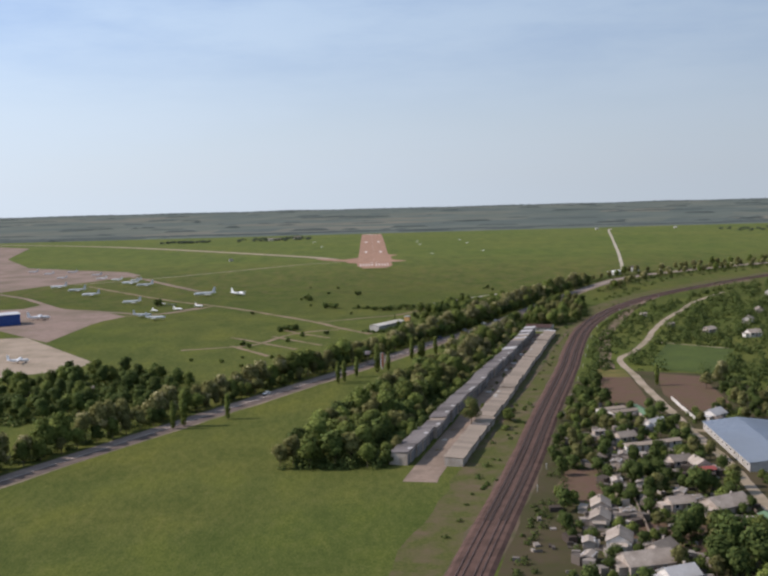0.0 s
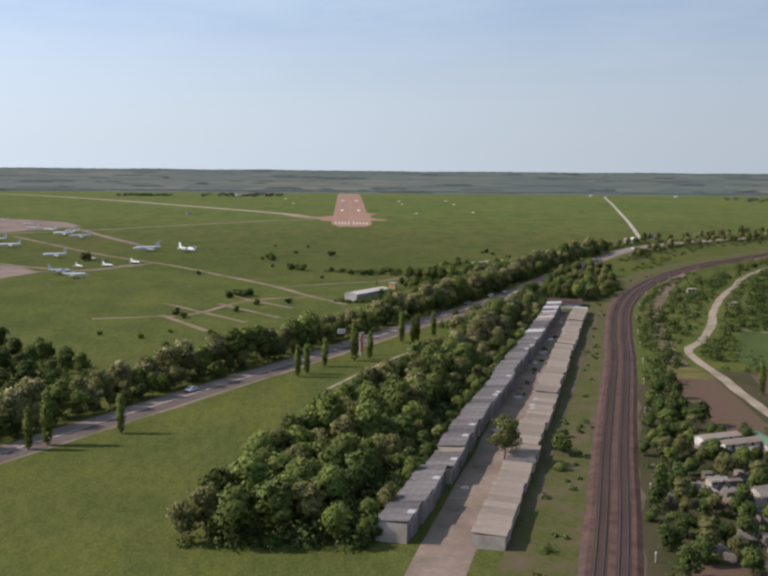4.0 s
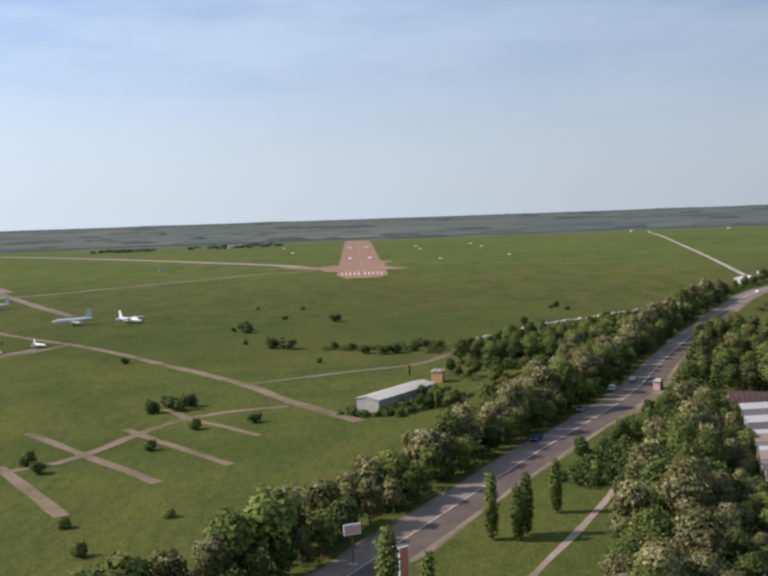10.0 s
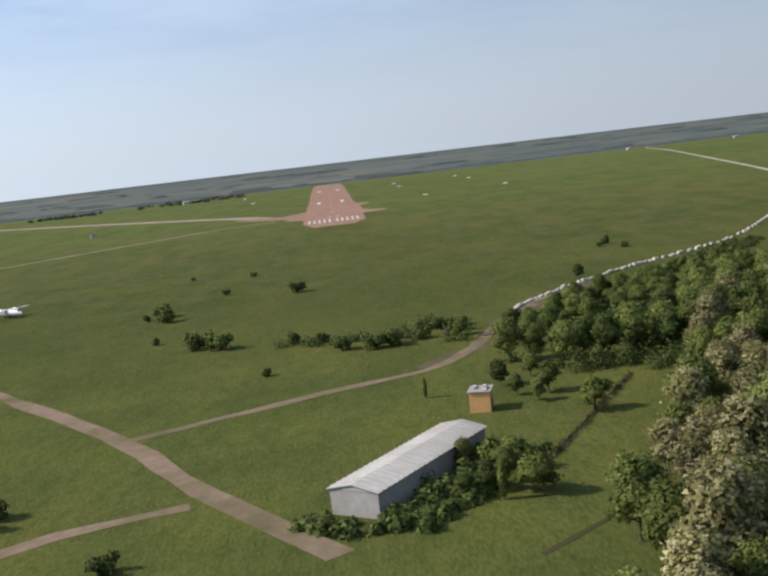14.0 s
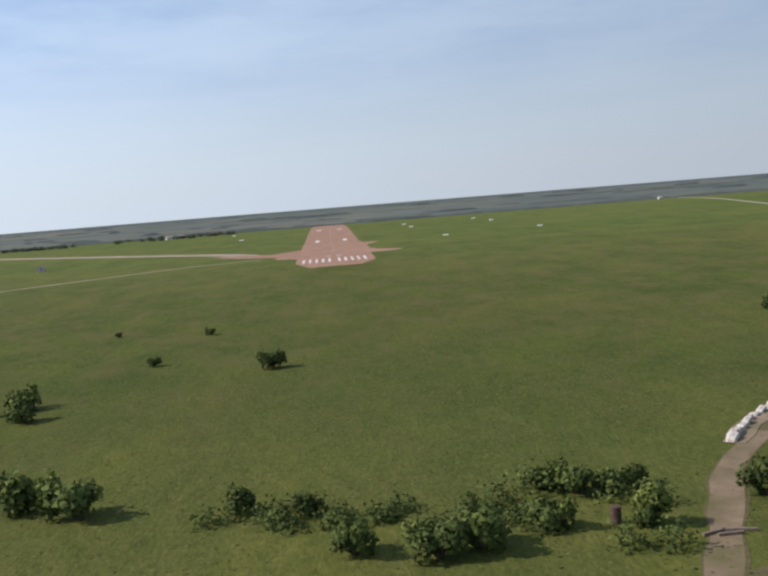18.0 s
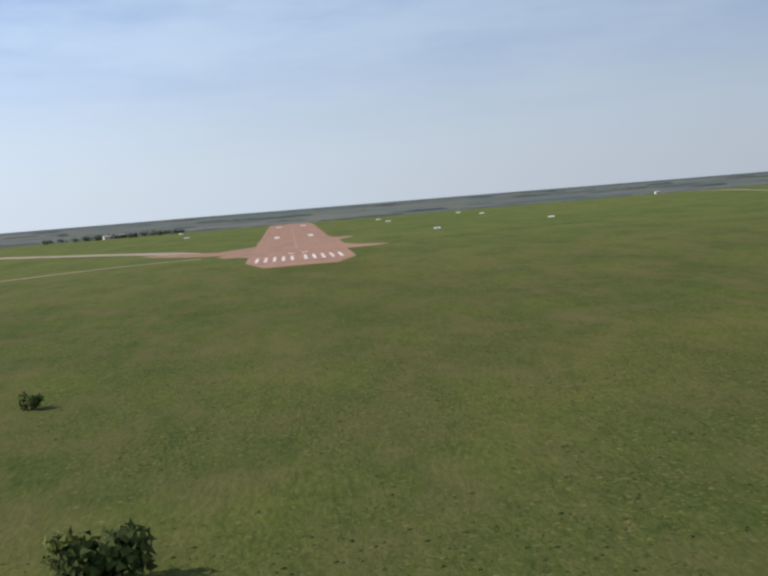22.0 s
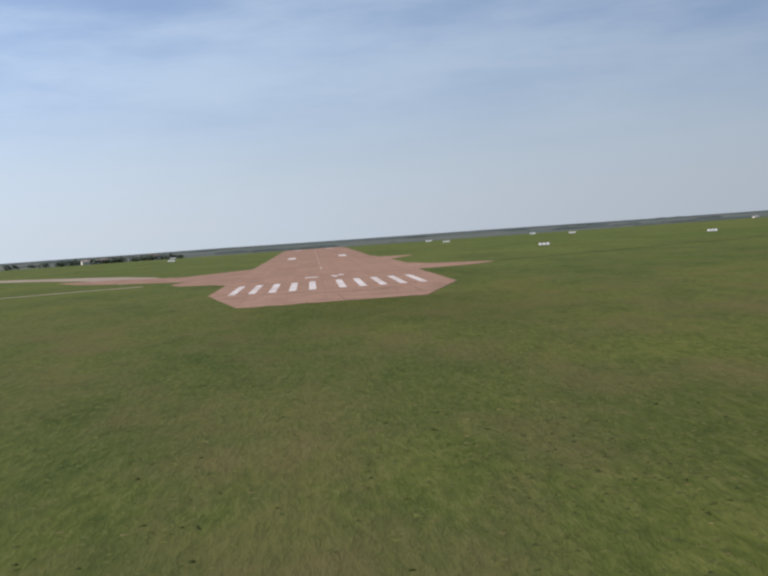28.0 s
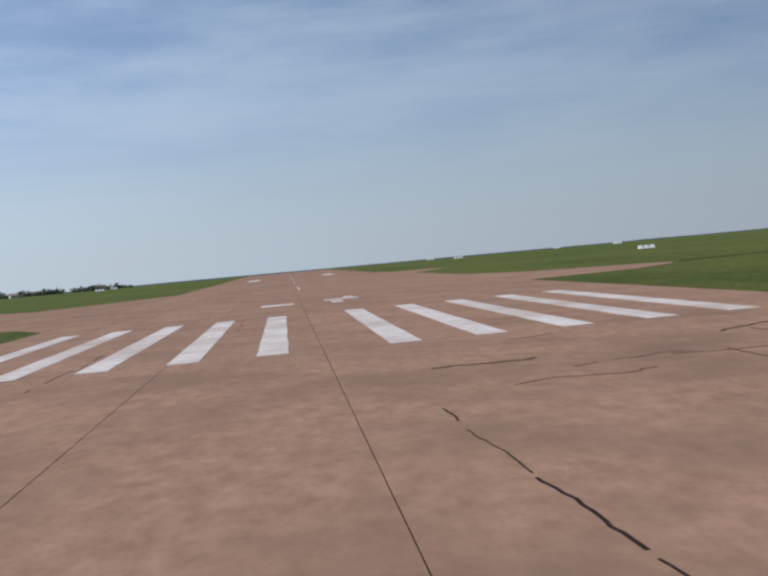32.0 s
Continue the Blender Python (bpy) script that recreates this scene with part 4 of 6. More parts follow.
def build_tree(name, h, spread, trunk_h, mats, share, seed, label, count=1100, size=0.42, columnar=False):
    rnd = random.Random(seed)
    t = empty(name, (0, 0, 0), label=label, category="tree")
    bm = bmesh.new()
    r = 0.018 * h + 0.05
    lean = Vector((rnd.uniform(-0.3, 0.3), rnd.uniform(-0.3, 0.3), 0))
    tube(bm, (0, 0, -0.1), Vector((0, 0, trunk_h)) + lean * 0.5, r, r * 0.7, 8)
    tube(bm, Vector((0, 0, trunk_h)) + lean * 0.5, Vector((0, 0, h * 0.85)) + lean, r * 0.7, r * 0.15, 6)
    blobs = []
    if columnar:
        for k in range(9):
            f = k / 8
            blobs.append((rnd.uniform(-0.12, 0.12), rnd.uniform(-0.12, 0.12), trunk_h + (h - trunk_h) * (0.08 + 0.88 * f), spread * (0.55 + 0.5 * math.sin(math.pi * (0.15 + 0.75 * f))), spread * (0.55 + 0.5 * math.sin(math.pi * (0.15 + 0.75 * f))), h * 0.1))
            tube(bm, (0, 0, trunk_h + (h - trunk_h) * f * 0.7), (rnd.uniform(-0.5, 0.5), rnd.uniform(-0.5, 0.5), trunk_h + (h - trunk_h) * min(1, f * 0.7 + 0.25)), 0.07, 0.02, 5)
    else:
        n = rnd.randint(10, 14)
        for k in range(n):
            a = 2 * math.pi * k / n + rnd.uniform(-0.4, 0.4)
            f = rnd.uniform(0.0, 1.0)
            z = trunk_h + (h - trunk_h) * (0.25 + 0.55 * f)
            d = spread * rnd.uniform(0.45, 0.75) * (1.0 - 0.45 * f)
            br = spread * rnd.uniform(0.26, 0.46)
            tip = (d * math.cos(a), d * math.sin(a), z)
            tube(bm, (0, 0, trunk_h + (z - trunk_h) * 0.35), tip, r * 0.4, r * 0.1, 5)
            blobs.append((*tip, br, br, br * rnd.uniform(0.65, 0.9)))
        blobs.append((0, 0, h - spread * 0.42, spread * 0.5, spread * 0.5, spread * 0.42))
        blobs.append((0, 0, trunk_h + (h - trunk_h) * 0.5, spread * 0.5, spread * 0.5, (h - trunk_h) * 0.38))
    part("trunk", bm, "bark", t)
    hang("crown", crown_mesh("crown", blobs, count, size, mats, share, seed), t)
    return t


def build_bush(w, h, mats, share, seed, label, count=600):
    rnd = random.Random(seed)
    b = empty("bush", (0, 0, 0), label=label, category="bush")
    bm = bmesh.new()
    blobs = []
    for k in range(8):
        a = 2 * math.pi * k / 5 + rnd.uniform(-0.5, 0.5)
        d = w * rnd.uniform(0.08, 0.44)
        tip = (d * math.cos(a), d * math.sin(a), h * rnd.uniform(0.32, 0.72))
        tube(bm, (0, 0, -0.05), tip, 0.05, 0.02, 5)
        blobs.append((*tip, w * rnd.uniform(0.17, 0.27), w * rnd.uniform(0.17, 0.27), h * rnd.uniform(0.2, 0.34)))
    part("stem", bm, "bark", b)
    hang("foliage", crown_mesh("foliage", blobs, count, 0.15 + 0.02 * w, mats, share, seed), b)
    return b


LOW = ["undergrowth", "leaf_fresh"]
FRESH, DARK, DULL = ["leaf_fresh", "blossom"], ["leaf_dark", "blossom"], ["leaf_dull", "blossom"]
PROTO = {
    "acacia": [build_tree("acacia_tree", 9.2, 3.9, 1.4, DULL, 0.32, s, "acacia tree in cream blossom with a ragged crown", 2000, 0.40) for s in (21, 22, 23)],
    "acacia_near": [build_tree("acacia_tree", 9.2, 3.9, 1.2, DULL, 0.32, s, "acacia tree in cream blossom with a ragged crown", 4000, 0.26) for s in (24, 25, 26)],
    "broad_near": [build_tree("leafy_tree", 9.2, 4.0, 1.0, FRESH, 0.02, s, "broad leafy tree with fresh green spring leaves", 3300, 0.27) for s in (34, 35)],
    "dark_near": [build_tree("dense_tree", 8.6, 3.8, 1.0, DARK, 0.0, s, "dense dark green leafy tree", 3200, 0.27) for s in (43, 44)],
    "broad": [build_tree("leafy_tree", 9.6, 4.1, 1.3, FRESH, 0.02, s, "broad leafy tree with fresh green spring leaves", 1900, 0.42) for s in (31, 32, 33)],
    "dark": [build_tree("dense_tree", 8.6, 3.8, 1.2, DARK, 0.0, s, "dense dark green leafy tree", 1700, 0.42) for s in (41, 42)],
    "olive": [build_tree("roadside_tree", 9.3, 3.6, 1.5, DULL, 0.06, s, "thin-leaved olive green roadside tree", 1800, 0.40) for s in (51, 52)],
    "loose": [build_tree("loose_tree", 9.6, 3.8, 2.2, ["leaf_dull", "leaf_dark"], 0.5, 53, "loose-crowned grey-green tree among the garages", 3200, 0.26)],
    "poplar": [build_tree("poplar", 13.5, 1.45, 0.8, FRESH, 0.0, s, "slim columnar dark green poplar", 1800, 0.32, True) for s in (61, 62)],
    "fruit": [build_tree("fruit_tree", 4.6, 2.3, 0.7, FRESH, 0.04, s, "small light green garden fruit tree", 800, 0.30) for s in (71, 72, 73)],
    "orchard": [build_tree("garden_tree", 5.4, 2.6, 0.8, DARK, 0.0, s, "dark green garden tree with round crown", 850, 0.32) for s in (74, 75)],
    "bush": [build_bush(3.0, 2.7, LOW, 0.25, s, "dark leafy bush in the meadow", 800) for s in (81, 82)],
    "shrub": [build_bush(2.6, 1.9, FRESH, 0.03, s, "light green leafy shrub in grass", 650) for s in (83, 84)],
}
PLACED = set()


def plant(kind, x, y, rnd, scale=1.0, group=""):
    if 82 < x < 112 and -560 < y < -527:
        return None
    ob = rnd.choice(PROTO[kind])
    s = scale * rnd.uniform(0.8, 1.2)
    m = pose(x, y, ground_z(y), rnd.uniform(-2, 2), rnd.uniform(-2, 2), rnd.uniform(0, 360))
    if ob.name in PLACED:
        c = copy_thing(ob, m)
    else:
        c = ob
        c.matrix_basis = m
        PLACED.add(ob.name)
    c.scale = (s, s, s * rnd.uniform(0.9, 1.12))
    if group:
        tagged(c, group=group)
    return c


def inside(pts, x, y):
    hit = False
    for (x0, y0), (x1, y1) in zip(pts, pts[1:] + pts[:1]):
        if (y0 > y) != (y1 > y) and x < (x1 - x0) * (y - y0) / (y1 - y0) + x0:
            hit = not hit
    return hit


def near_line(line, x, y, d):
    return any((p.x - x) ** 2 + (p.y - y) ** 2 < d * d for p in line)


def by_garages(x, y):
    """Height of the wood: low beside the garages, full from 20 m off."""
    d = (3.2 + 86.4 * (y + 847.8) / 288 - x) * 0.958
    return 0.58 + 0.56 * smooth01((d - 6) / 11)


def fill(poly, gap, kinds, seed, group, scale=1.0, avoid=(), lo=-9999, hi=9999, height=None):
    """Trees strewn through an area, gap metres apart."""
    rnd = random.Random(seed)
    xs, ys = [p[0] for p in poly], [p[1] for p in poly]
    done = []
    tries = int((max(xs) - min(xs)) * (max(ys) - min(ys)) / gap ** 2 * 5)
    for _ in range(tries):
        x, y = rnd.uniform(min(xs), max(xs)), rnd.uniform(min(ys), max(ys))
        if not lo <= y < hi or not inside(poly, x, y) or any((x - a) ** 2 + (y - b) ** 2 < gap * gap for a, b in done):
            continue
        if any(near_line(l, x, y, d) for l, d in avoid):
            continue
        done.append((x, y))
        plant(rnd.choice(kinds), x, y, rnd, scale * (height(x, y) if height else 1.0), group)


ROAD_LINE = curve_through(ROAD, 4)
WOOD_PATH = curve_through([(-10.8, -720), (6.3, -681.3), (21.6, -653.4), (37.8, -622.8), (46.8, -601.2), (56.5, -582.7), (65.5, -566)], 2)
RAIL_LINE = curve_through(RAIL, 4)


def row(line, off, lo, hi, gap, kinds, seed, group, jitter=1.5, scale=1.0, skip=0.0):
    rnd = random.Random(seed)
    last = None
    for p in offset_line(line, off):
        if not lo < p.y < hi or (last is not None and (p - last).length < gap):
            continue
        last = p
        if rnd.random() >= skip:
            plant(rnd.choice(kinds), p.x + rnd.uniform(-jitter, jitter), p.y + rnd.uniform(-jitter, jitter), rnd, scale, group)


def strewn(poly, gap, seed, w, h, avoid=(), patchy=-1.0):
    """Places (x, y, width, height) for scrub through an area."""
    rnd = random.Random(seed)
    xs, ys = [p[0] for p in poly], [p[1] for p in poly]
    res = []
    for _ in range(int((max(xs) - min(xs)) * (max(ys) - min(ys)) / gap ** 2)):
        x, y = rnd.uniform(min(xs), max(xs)), rnd.uniform(min(ys), max(ys))
        if inside(poly, x, y) and not any(near_line(l, x, y, d) for l, d in avoid) and noise.noise((x * 0.05, y * 0.05, 9)) > patchy:
            f = rnd.uniform(0.6, 1.4)
            res.append((x, y, w * f, h * f * rnd.uniform(0.8, 1.2)))
    return res


def along(line, off, lo, hi, gap, seed, w, h, jitter):
    rnd = random.Random(seed)
    res, last = [], None
    for p in offset_line(line, off):
        if lo < p.y < hi and (last is None or (p - last).length >= gap):
            last = p
            f = rnd.uniform(0.6, 1.4)
            res.append((p.x + rnd.uniform(-jitter, jitter), p.y + rnd.uniform(-jitter, jitter), w * f, h * f))
    return res


# roadside belt towards the airfield
row(ROAD_LINE, -7.7, -600, -400, 4.4, ["dark_near", "broad_near"], 30, "roadside trees", 0.5, 0.74, 0.06)
row(ROAD_LINE, -11.6, -600, -400, 4.8, ["acacia_near", "acacia_near", "broad_near"], 31, "roadside trees", 1.4, 1.24)
for lo, hi in ((-864, -600), (-400, -270)):
    row(ROAD_LINE, -7.9, lo, hi, 4.6, ["dark", "olive", "broad"], 1, "roadside trees", 0.6, 0.76, 0.06)
    row(ROAD_LINE, -12.0, lo, hi, 5.0, ["acacia", "acacia", "acacia", "broad"], 2, "roadside trees", 1.5, 1.2, 0.05)
row(ROAD_LINE, -18.0, -864, -566, 6.2, ["acacia_near", "olive", "broad_near"], 3, "roadside trees", 2.0, 0.75, 0.25)
row(ROAD_LINE, -12, -270, 54, 9.0, ["olive", "acacia", "broad"], 4, "roadside trees", 2.5, 0.8, 0.2)
row(ROAD_LINE, 12, -200, 54, 7.0, ["olive", "acacia", "broad"], 5, "roadside trees", 3, 0.7, 0.2)
row(ROAD_LINE, 21, -330, 54, 6.5, ["acacia", "broad", "acacia", "olive"], 6, "roadside trees", 5, 0.72, 0.15)
scrub("roadside_scrub", along(ROAD_LINE, -11, -864, -100, 3.0, 61, 4.5, 2.4, 2.5) + along(ROAD_LINE, -16, -864, -290, 3.4, 62, 4.5, 2.2, 2.5) + along(ROAD_LINE, 20, -340, 54, 3.0, 63, 5, 2.4, 5) + along(ROAD_LINE, 36, -400, -60, 5.0, 65, 4, 1.8, 9), LOW, 90, 0.34, 64, "leafy undergrowth beneath the roadside trees")
# wood beside the clearing
CLEARING_WOOD = [(26.5, -452.6), (34.3, -453), (38.8, -472), (48, -466), (60, -449), (74, -428), (85, -404), (97, -392), (110, -400), (93.6, -439.2), (81, -463.5), (66, -470), (56, -482), (50, -470), (42, -462)]
fill([(27, -452), (34.3, -452), (44, -458), (60, -441), (84, -404), (97, -394), (108, -402), (93.6, -436), (80, -458), (62, -462), (52, -462), (40, -468)], 4.5, ["broad_near", "broad_near", "dark_near"], 7, "wood by the clearing", 0.9)
fill([(41.4, -423), (54, -409.5), (72, -382.5), (99, -358.2), (126, -334.8), (136.8, -316.8), (126, -316.8), (100.8, -343.8), (63, -378)], 5.0, ["fruit", "shrub", "bush"], 8, "scrub by the clearing", 0.62)
scrub("clearing_scrub", strewn(CLEARING_WOOD, 2.6, 65, 4.2, 2.8) + strewn([(41, -424), (54, -410), (72, -383), (99, -359), (126, -335), (137, -317), (124, -317), (100, -345), (63, -379), (36, -418)], 3.0, 66, 4.0, 1.2)
      + [(x, y, 4.4, 2.6) for x, y in ((17.8, -407), (20.8, -425), (26.4, -414), (36.5, -433), (36, -439), (41.6, -438), (15.8, -405), (23.3, -411), (24, -426), (12, -409), (37, -429), (36, -447))], LOW, 190, 0.24, 67, "dense leafy scrub at the edge of the clearing")
# wood between the road and the garages
GARAGE_WOOD = [(20, -697), (43.5, -625), (74, -556), (90, -506), (88, -545.4), (80.5, -572), (60, -640), (40, -712), (16, -790), (-2, -850.5), (-36, -850), (-10, -765)]
fill(GARAGE_WOOD, 4.9, ["broad", "broad", "dark", "olive"], 9, "wood beside the garages", 1.0, [(WOOD_PATH, 6.0)], hi=-690, height=by_garages)
fill(GARAGE_WOOD, 4.9, ["broad_near", "acacia_near", "acacia_near", "dark_near"], 29, "wood beside the garages", 1.0, [(WOOD_PATH, 7.2)], lo=-690, height=by_garages)
fill([(36, -600), (52, -572), (72, -540), (84, -520), (86, -532), (72, -560), (52, -600), (42, -618)], 4.0, ["dark", "bush", "shrub", "fruit"], 33, "wood beside the garages", 0.6, [(WOOD_PATH, 2.6)])
scrub("wood_undergrowth", strewn([(33, -606), (52, -573), (72, -540), (86, -516), (86, -532), (72, -560), (52, -600), (42, -618)], 2.6, 74, 3.6, 2.4) + strewn(GARAGE_WOOD, 2.7, 68, 5.0, 3.4, [(WOOD_PATH, 4.0)]) + strewn([(90, -505), (106, -533), (122, -517), (137, -486), (148, -423), (137, -396), (119, -423)], 3.0, 69, 5.0, 3.2), LOW, 90, 0.38, 70, "dense undergrowth beneath the trees of the wood")
fill([(90.9, -504), (106.2, -532.8), (122.4, -516.6), (136.8, -486), (147.6, -423), (136.8, -396), (118.8, -423)], 6.0, ["broad", "dark", "olive"], 10, "wood at the road bend", 0.78)
rnd = random.Random(77)
for x, y in ((15.4, -640.5), (19.6, -641.5), (28.6, -627.0), (2.7, -673.2), (-20.7, -702.9), (-12.6, -686.7), (-62.1, -771.3), (-81, -785.7), (-77.4, -782.1), (21.4, -638.6), (-18, -698.4), (-2.7, -676.8), (55.8, -586.8)):
    plant("poplar", x, y, rnd, 0.85, "roadside poplars")
for x, y, k, s in ((30.8, -798.0, "loose", 1.1), (33.0, -806, "shrub", 0.8), (38.5, -768, "fruit", 0.7), (29.6, -812, "shrub", 0.8), (66.6, -655.5, "shrub", 0.55), (65.2, -661, "shrub", 0.45), (61.6, -677, "shrub", 0.5), (56.2, -693.5, "shrub", 0.6), (55.2, -698, "shrub", 0.45), (50.6, -713, "shrub", 0.5), (46.8, -729, "shrub", 0.4), (45.5, -791, "fruit", 1.0), (42.5, -803, "shrub", 1.2), (49, -775, "bush", 1.0), (46, -787, "bush", 1.1)):
    plant(k, x, y, rnd, s, "trees among the garages")
# low edge of the wood behind the garages
for k in range(46):
    f = k / 45
    plant(rnd.choice(["dark", "broad", "dark"]), -1.0 + 83 * f + rnd.uniform(-0.6, 0.6), -848 + 280 * f + rnd.uniform(-1.5, 1.5), rnd, 0.5, "wood beside the garages")
for x, y, k, s in ((35.3, -496, "fruit", 1.1), (28.3, -486, "broad", 0.5), (31.2, -481, "fruit", 1.1), (18.9, -529, "fruit", 1.0), (15, -530.6, "poplar", 0.42), (11.9, -522.5, "shrub", 1.0), (15.7, -518.8, "fruit", 0.9), (12.2, -510, "shrub", 1.0), (10.8, -474.3, "poplar", 0.28), (30.6, -468, "broad", 0.55), (24.3, -472.5, "dark", 0.6), (40.5, -484, "shrub", 1.0), (24.3, -419.6, "fruit", 0.95), (66, -358, "orchard", 0.85)):
    plant(k, x, y, rnd, s, "trees in the clearing")
for x, y, k, s in ((13.5, -527, "dark_near", 0.55), (16.5, -524, "broad_near", 0.5), (12, -517, "broad_near", 0.48), (20, -531, "broad_near", 0.5), (10.5, -529, "dark_near", 0.5), (14.5, -512, "shrub", 1.4), (18, -520, "fruit", 1.1), (26, -480, "dark", 0.55)):
    plant(k, x, y, rnd, s, "trees beside the shed")
scrub("clearing_hedge", [(23.8 + 22.7 * f + rnd.uniform(-0.2, 0.2), -516.7 + 40.6 * f, rnd.uniform(0.9, 1.6), rnd.uniform(0.5, 0.95)) for f in (k / 44 for k in range(45))], ["leaf_dull", "undergrowth"], 60, 0.16, 73, "low brownish overgrown hedge across the clearing")
fill([(35.5, -437), (43, -437), (60, -425), (82, -402), (72, -388), (56, -400), (44, -412), (37.5, -424)], 4.2, ["broad_near", "dark_near", "broad_near"], 11, "wood by the clearing", 0.66)
# front of the acacia belt along the clearing
fill([(25, -546), (32, -537), (43, -514), (58, -478), (78, -429), (86, -438), (68, -484), (52, -520), (40, -545), (28, -560)], 4.4, ["acacia_near", "acacia_near", "broad_near"], 32, "roadside trees", 0.95)
for x, y, s in ((-14, -403, 1.2), (-7.2, -406.8, 1.3), (-2.7, -420, 1.5), (4.5, -423, 1.5), (8.3, -421.5, 1.5), (15.3, -418, 1.2), (17, -405.5, 1.2), (20, -408, 1.3), (23, -408.5, 1.2), (26, -407, 1.1), (23.5, -420, 1.1), (37, -414, 1.4), (-40, -294, 0.9), (-58, -237, 0.7), (-32, -400, 1.8), (-38.5, -396, 1.7), (-55.8, -332.1, 1.5), (-60.3, -335.7, 0.9), (-33.3, -248.4, 1.0), (-15.3, -309.6, 1.7),
                (94.5, -279.9, 1.2), (97.2, -296.1, 1.0), (90.9, -286.2, 0.8), (-53.1, -342.9, 1.5), (-18.9, -438.3, 0.8), (-90, -423, 0.9), (-50.4, -381.6, 0.7), (-55.8, -517.5, 1.9), (-59.4, -512.1, 1.6), (-53, -512, 1.5), (-62, -520, 1.7), (-79.2, -576, 1.4), (-32.4, -538.2, 1.3), (-46.8, -543.6, 1.1), (-74.7, -583.2, 1.0), (-54, -565.2, 1.1), (-172, -350, 2.4)):
    plant("bush", x, y, rnd, s, "bushes in the meadow")
scrub("meadow_scrub", [(-16 + 32 * f + rnd.uniform(-2, 2), -404 - 13 * f + rnd.uniform(-4, 4), rnd.uniform(2.5, 5.5), rnd.uniform(0.9, 2.1)) for f in (k / 26 for k in range(27))], LOW, 130, 0.24, 75, "straggling low scrub in the meadow")
fill([(-108, -630), (-86.4, -652.5), (-54, -644.4), (-36, -621), (-63, -604.8)], 15, ["shrub", "bush", "shrub"], 12, "scrub by the plots", 0.9)
# trees south of the apron
fill([(-270, -690), (-171, -682), (-144, -660), (-108, -672), (-86.4, -700.2), (-99, -756), (-270, -810)], 7.0, ["dark", "dark", "broad", "orchard"], 13, "trees beyond the apron", 0.95)
scrub("apron_scrub", strewn([(-270, -682), (-171, -674), (-144, -650), (-108, -664), (-80, -700), (-95, -760), (-270, -815)], 5.0, 71, 5.0, 2.6), ["undergrowth", "leaf_dull"], 60, 0.45, 72, "rough bushes beyond the apron")

# ragged weeds and low shrubs between the garages and the railway
rw = random.Random(77)
side_line = curve_through(RAIL, 3.0)
weeds = []
for off in (-15.5, -13.0, -11.0, -9.0, -7.4):
    for p in offset_line(side_line, off):
        clump = noise.noise((p.x * 0.06, p.y * 0.06, off))
        if -880 < p.y < -500 and rw.random() < 0.02 + 0.5 * clump:
            big = rw.random() ** 3
            weeds.append((p.x + rw.uniform(-1.2, 1.2), p.y + rw.uniform(-1.5, 1.5), 1.3 + 2.2 * big, 0.5 + 1.5 * big))
scrub("trackside_weeds", weeds, ["leaf_dark", "leaf_dull"], 46, 0.34, 61, "ragged weeds and shrubs along the railway")


